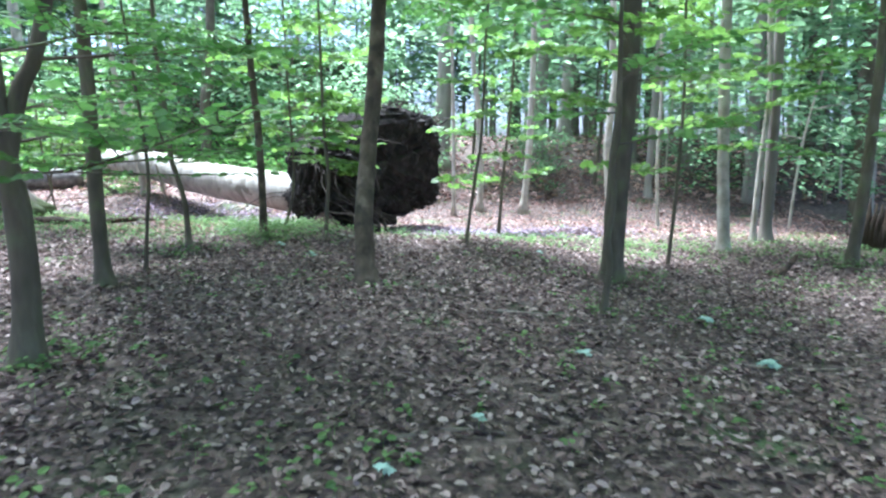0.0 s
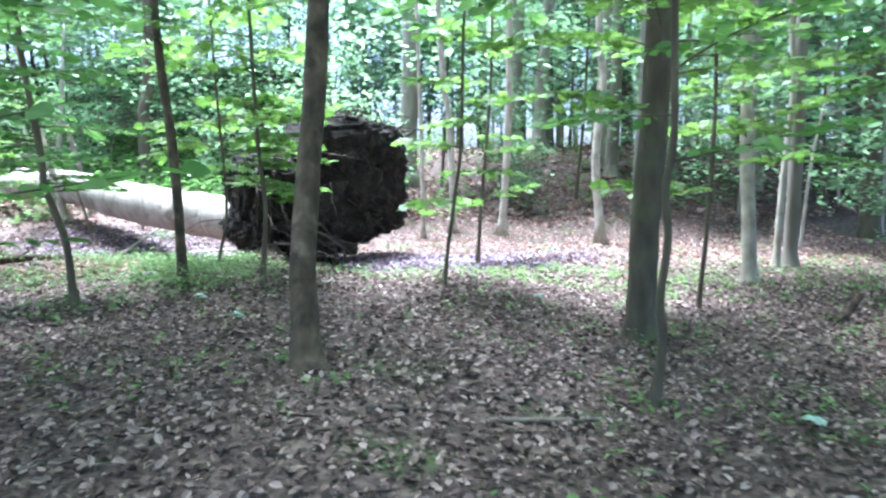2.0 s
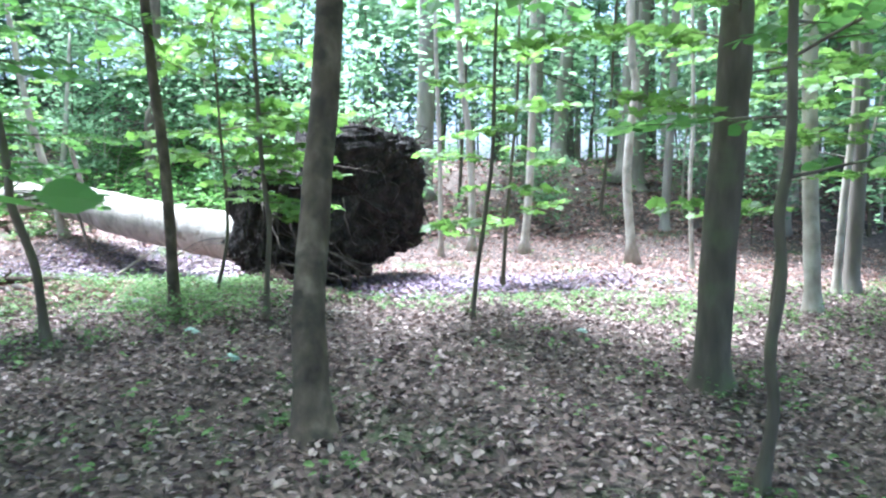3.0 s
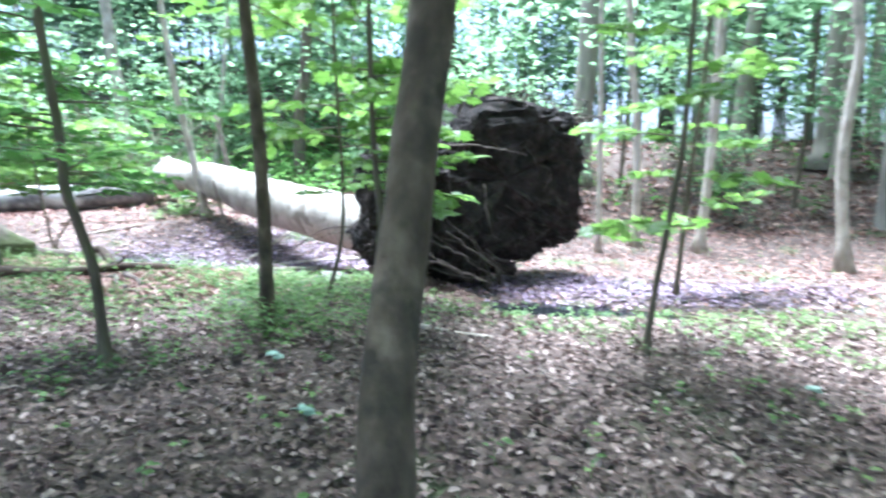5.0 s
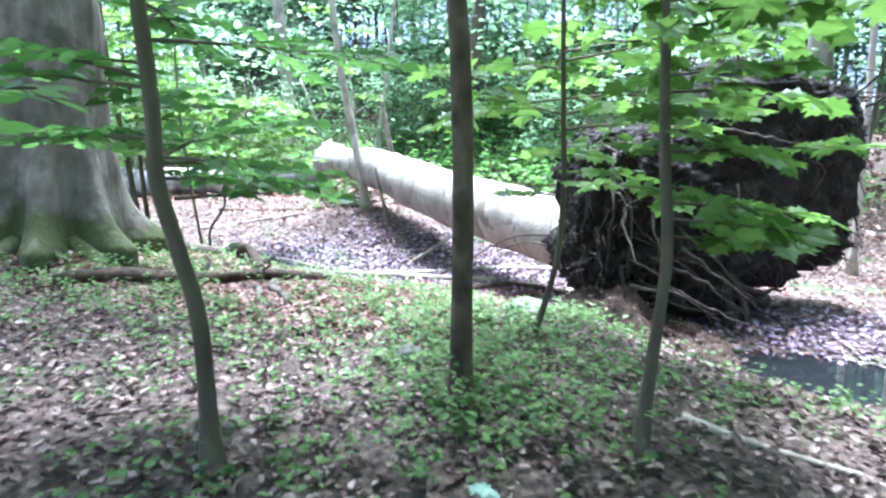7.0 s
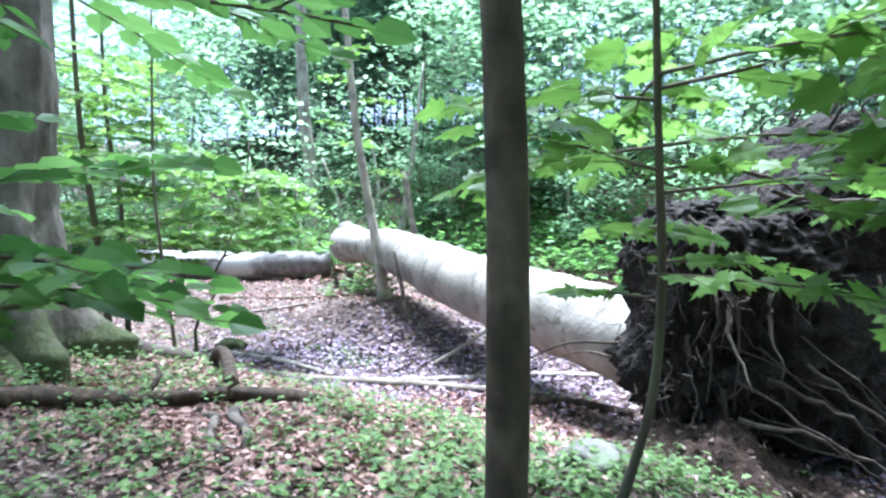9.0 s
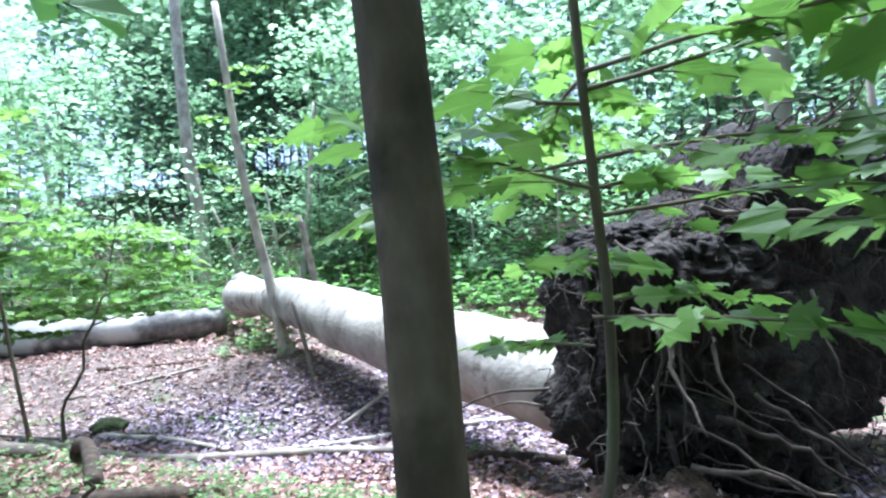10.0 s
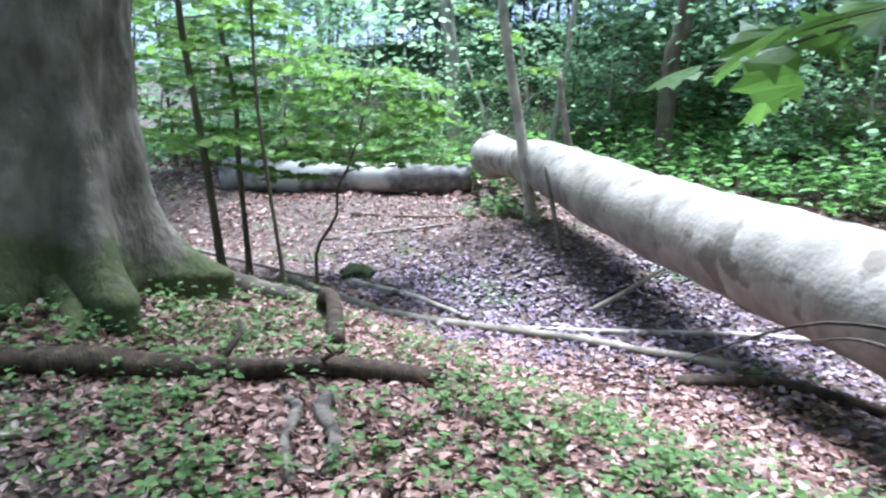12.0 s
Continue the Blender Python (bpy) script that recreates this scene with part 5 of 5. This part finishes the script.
herbs("bank_herbs", 6000, (-8.2, -1.4, 9.6, 12.7), lambda x, y, r: (r < .8 * ease(9.7, 10.6, y + .25 * np.sin(2.3 * x)) * ease(12.8, 12.2, y) * ease(-8.2, -6.8, x) * ease(-1.4, -2.6, x) * (.08 + .92 * patchy(x, y, 1.9) ** 2) * (.75 - .5 * ease(-4.0, -4.8, x))), "lush bright green herbs along the edge of the bank", 66, (.05, .22), (.022, .065))
herbs("woodland_herbs", 30000, (-11, 8, 1.5, 13.6), herb_field, "low green woodland herbs and seedlings along the bank", 61, (.04, .17), (.024, .06))
herbs("brambles", 360, (-3.6, -1.6, 9.0, 10.9), lambda x, y, r: r < np.exp(-(((x + 2.45) / .55) ** 2 + ((y - 9.95) / .5) ** 2)), "dark low brambles round a young tree", 62, (.1, .38), (.03, .06), 9, "brambles")
herbs("hollow_seedlings", 1600, (-14, 8, 13, 24), lambda x, y, r: (r < .35 * patchy(x, y, .6) ** 2 * (1 - np.minimum(1, in_wet(x, y)))), "scattered green seedlings in copper litter", 63, (.05, .18))
herbs("slope_undergrowth", 26000, (-30, 22, 21, 42), lambda x, y, r: r < .04 + .75 * ease(2, -6, x) * patchy(x, y, .35), "green undergrowth on the far slope", 64, (.25, 1.1), (.1, .22), 9, "undergrowth", LEAF)

herbs("fern_tuft", 300, (-9.6, -7.4, 17.4, 19.4), lambda x, y, r: r < np.exp(-(((x + 8.5) / .5) ** 2 + ((y - 18.5) / .4) ** 2)), "bright green tuft of ferns beside the fallen trunk", 65, (.15, .5), (.07, .14), 8, "ferns")
# ---- seedlings with broad pale leaves ----
for x, y, s in ((2.3, 4.8, .1), (2.35, 6.1, .1), (-1.55, 8.2, .09), (1.36, 9.64, .08), (-.22, 2.95, .07), (.22, 3.5, .06), (1.0, 4.7, .08), (-2.15, 9.12, .08)):
    z = gz(x, y)
    seed_rnd = random.Random(int(x * 100 + y))
    pl = thing("maple_seedling", (x, y, z), "small maple seedling with pale green leaves in dry litter", "seedling", "maple seedlings")
    part("stem", Geo().tube([Vector((x, y, z - .02)), Vector((x, y, z + .05)), Vector((x + .01, y, z + .09))], [.003, .002, .002], 5).mesh("stem", HERB, pl.location), pl)
    rows = []
    for k in range(4):
        a = k * 1.57 + seed_rnd.uniform(-.3, .3)
        rows.append(((x, y, z + .07 + .01 * k), (math.cos(a), math.sin(a), -.05), (seed_rnd.gauss(0, .2), seed_rnd.gauss(0, .2), 1), s * seed_rnd.uniform(.7, 1.1)))
    a, b, c, d = zip(*rows)
    part("leaves", leaves("leaves", LOBED, a, b, c, d, LEAF_PALE, pl.location), pl)
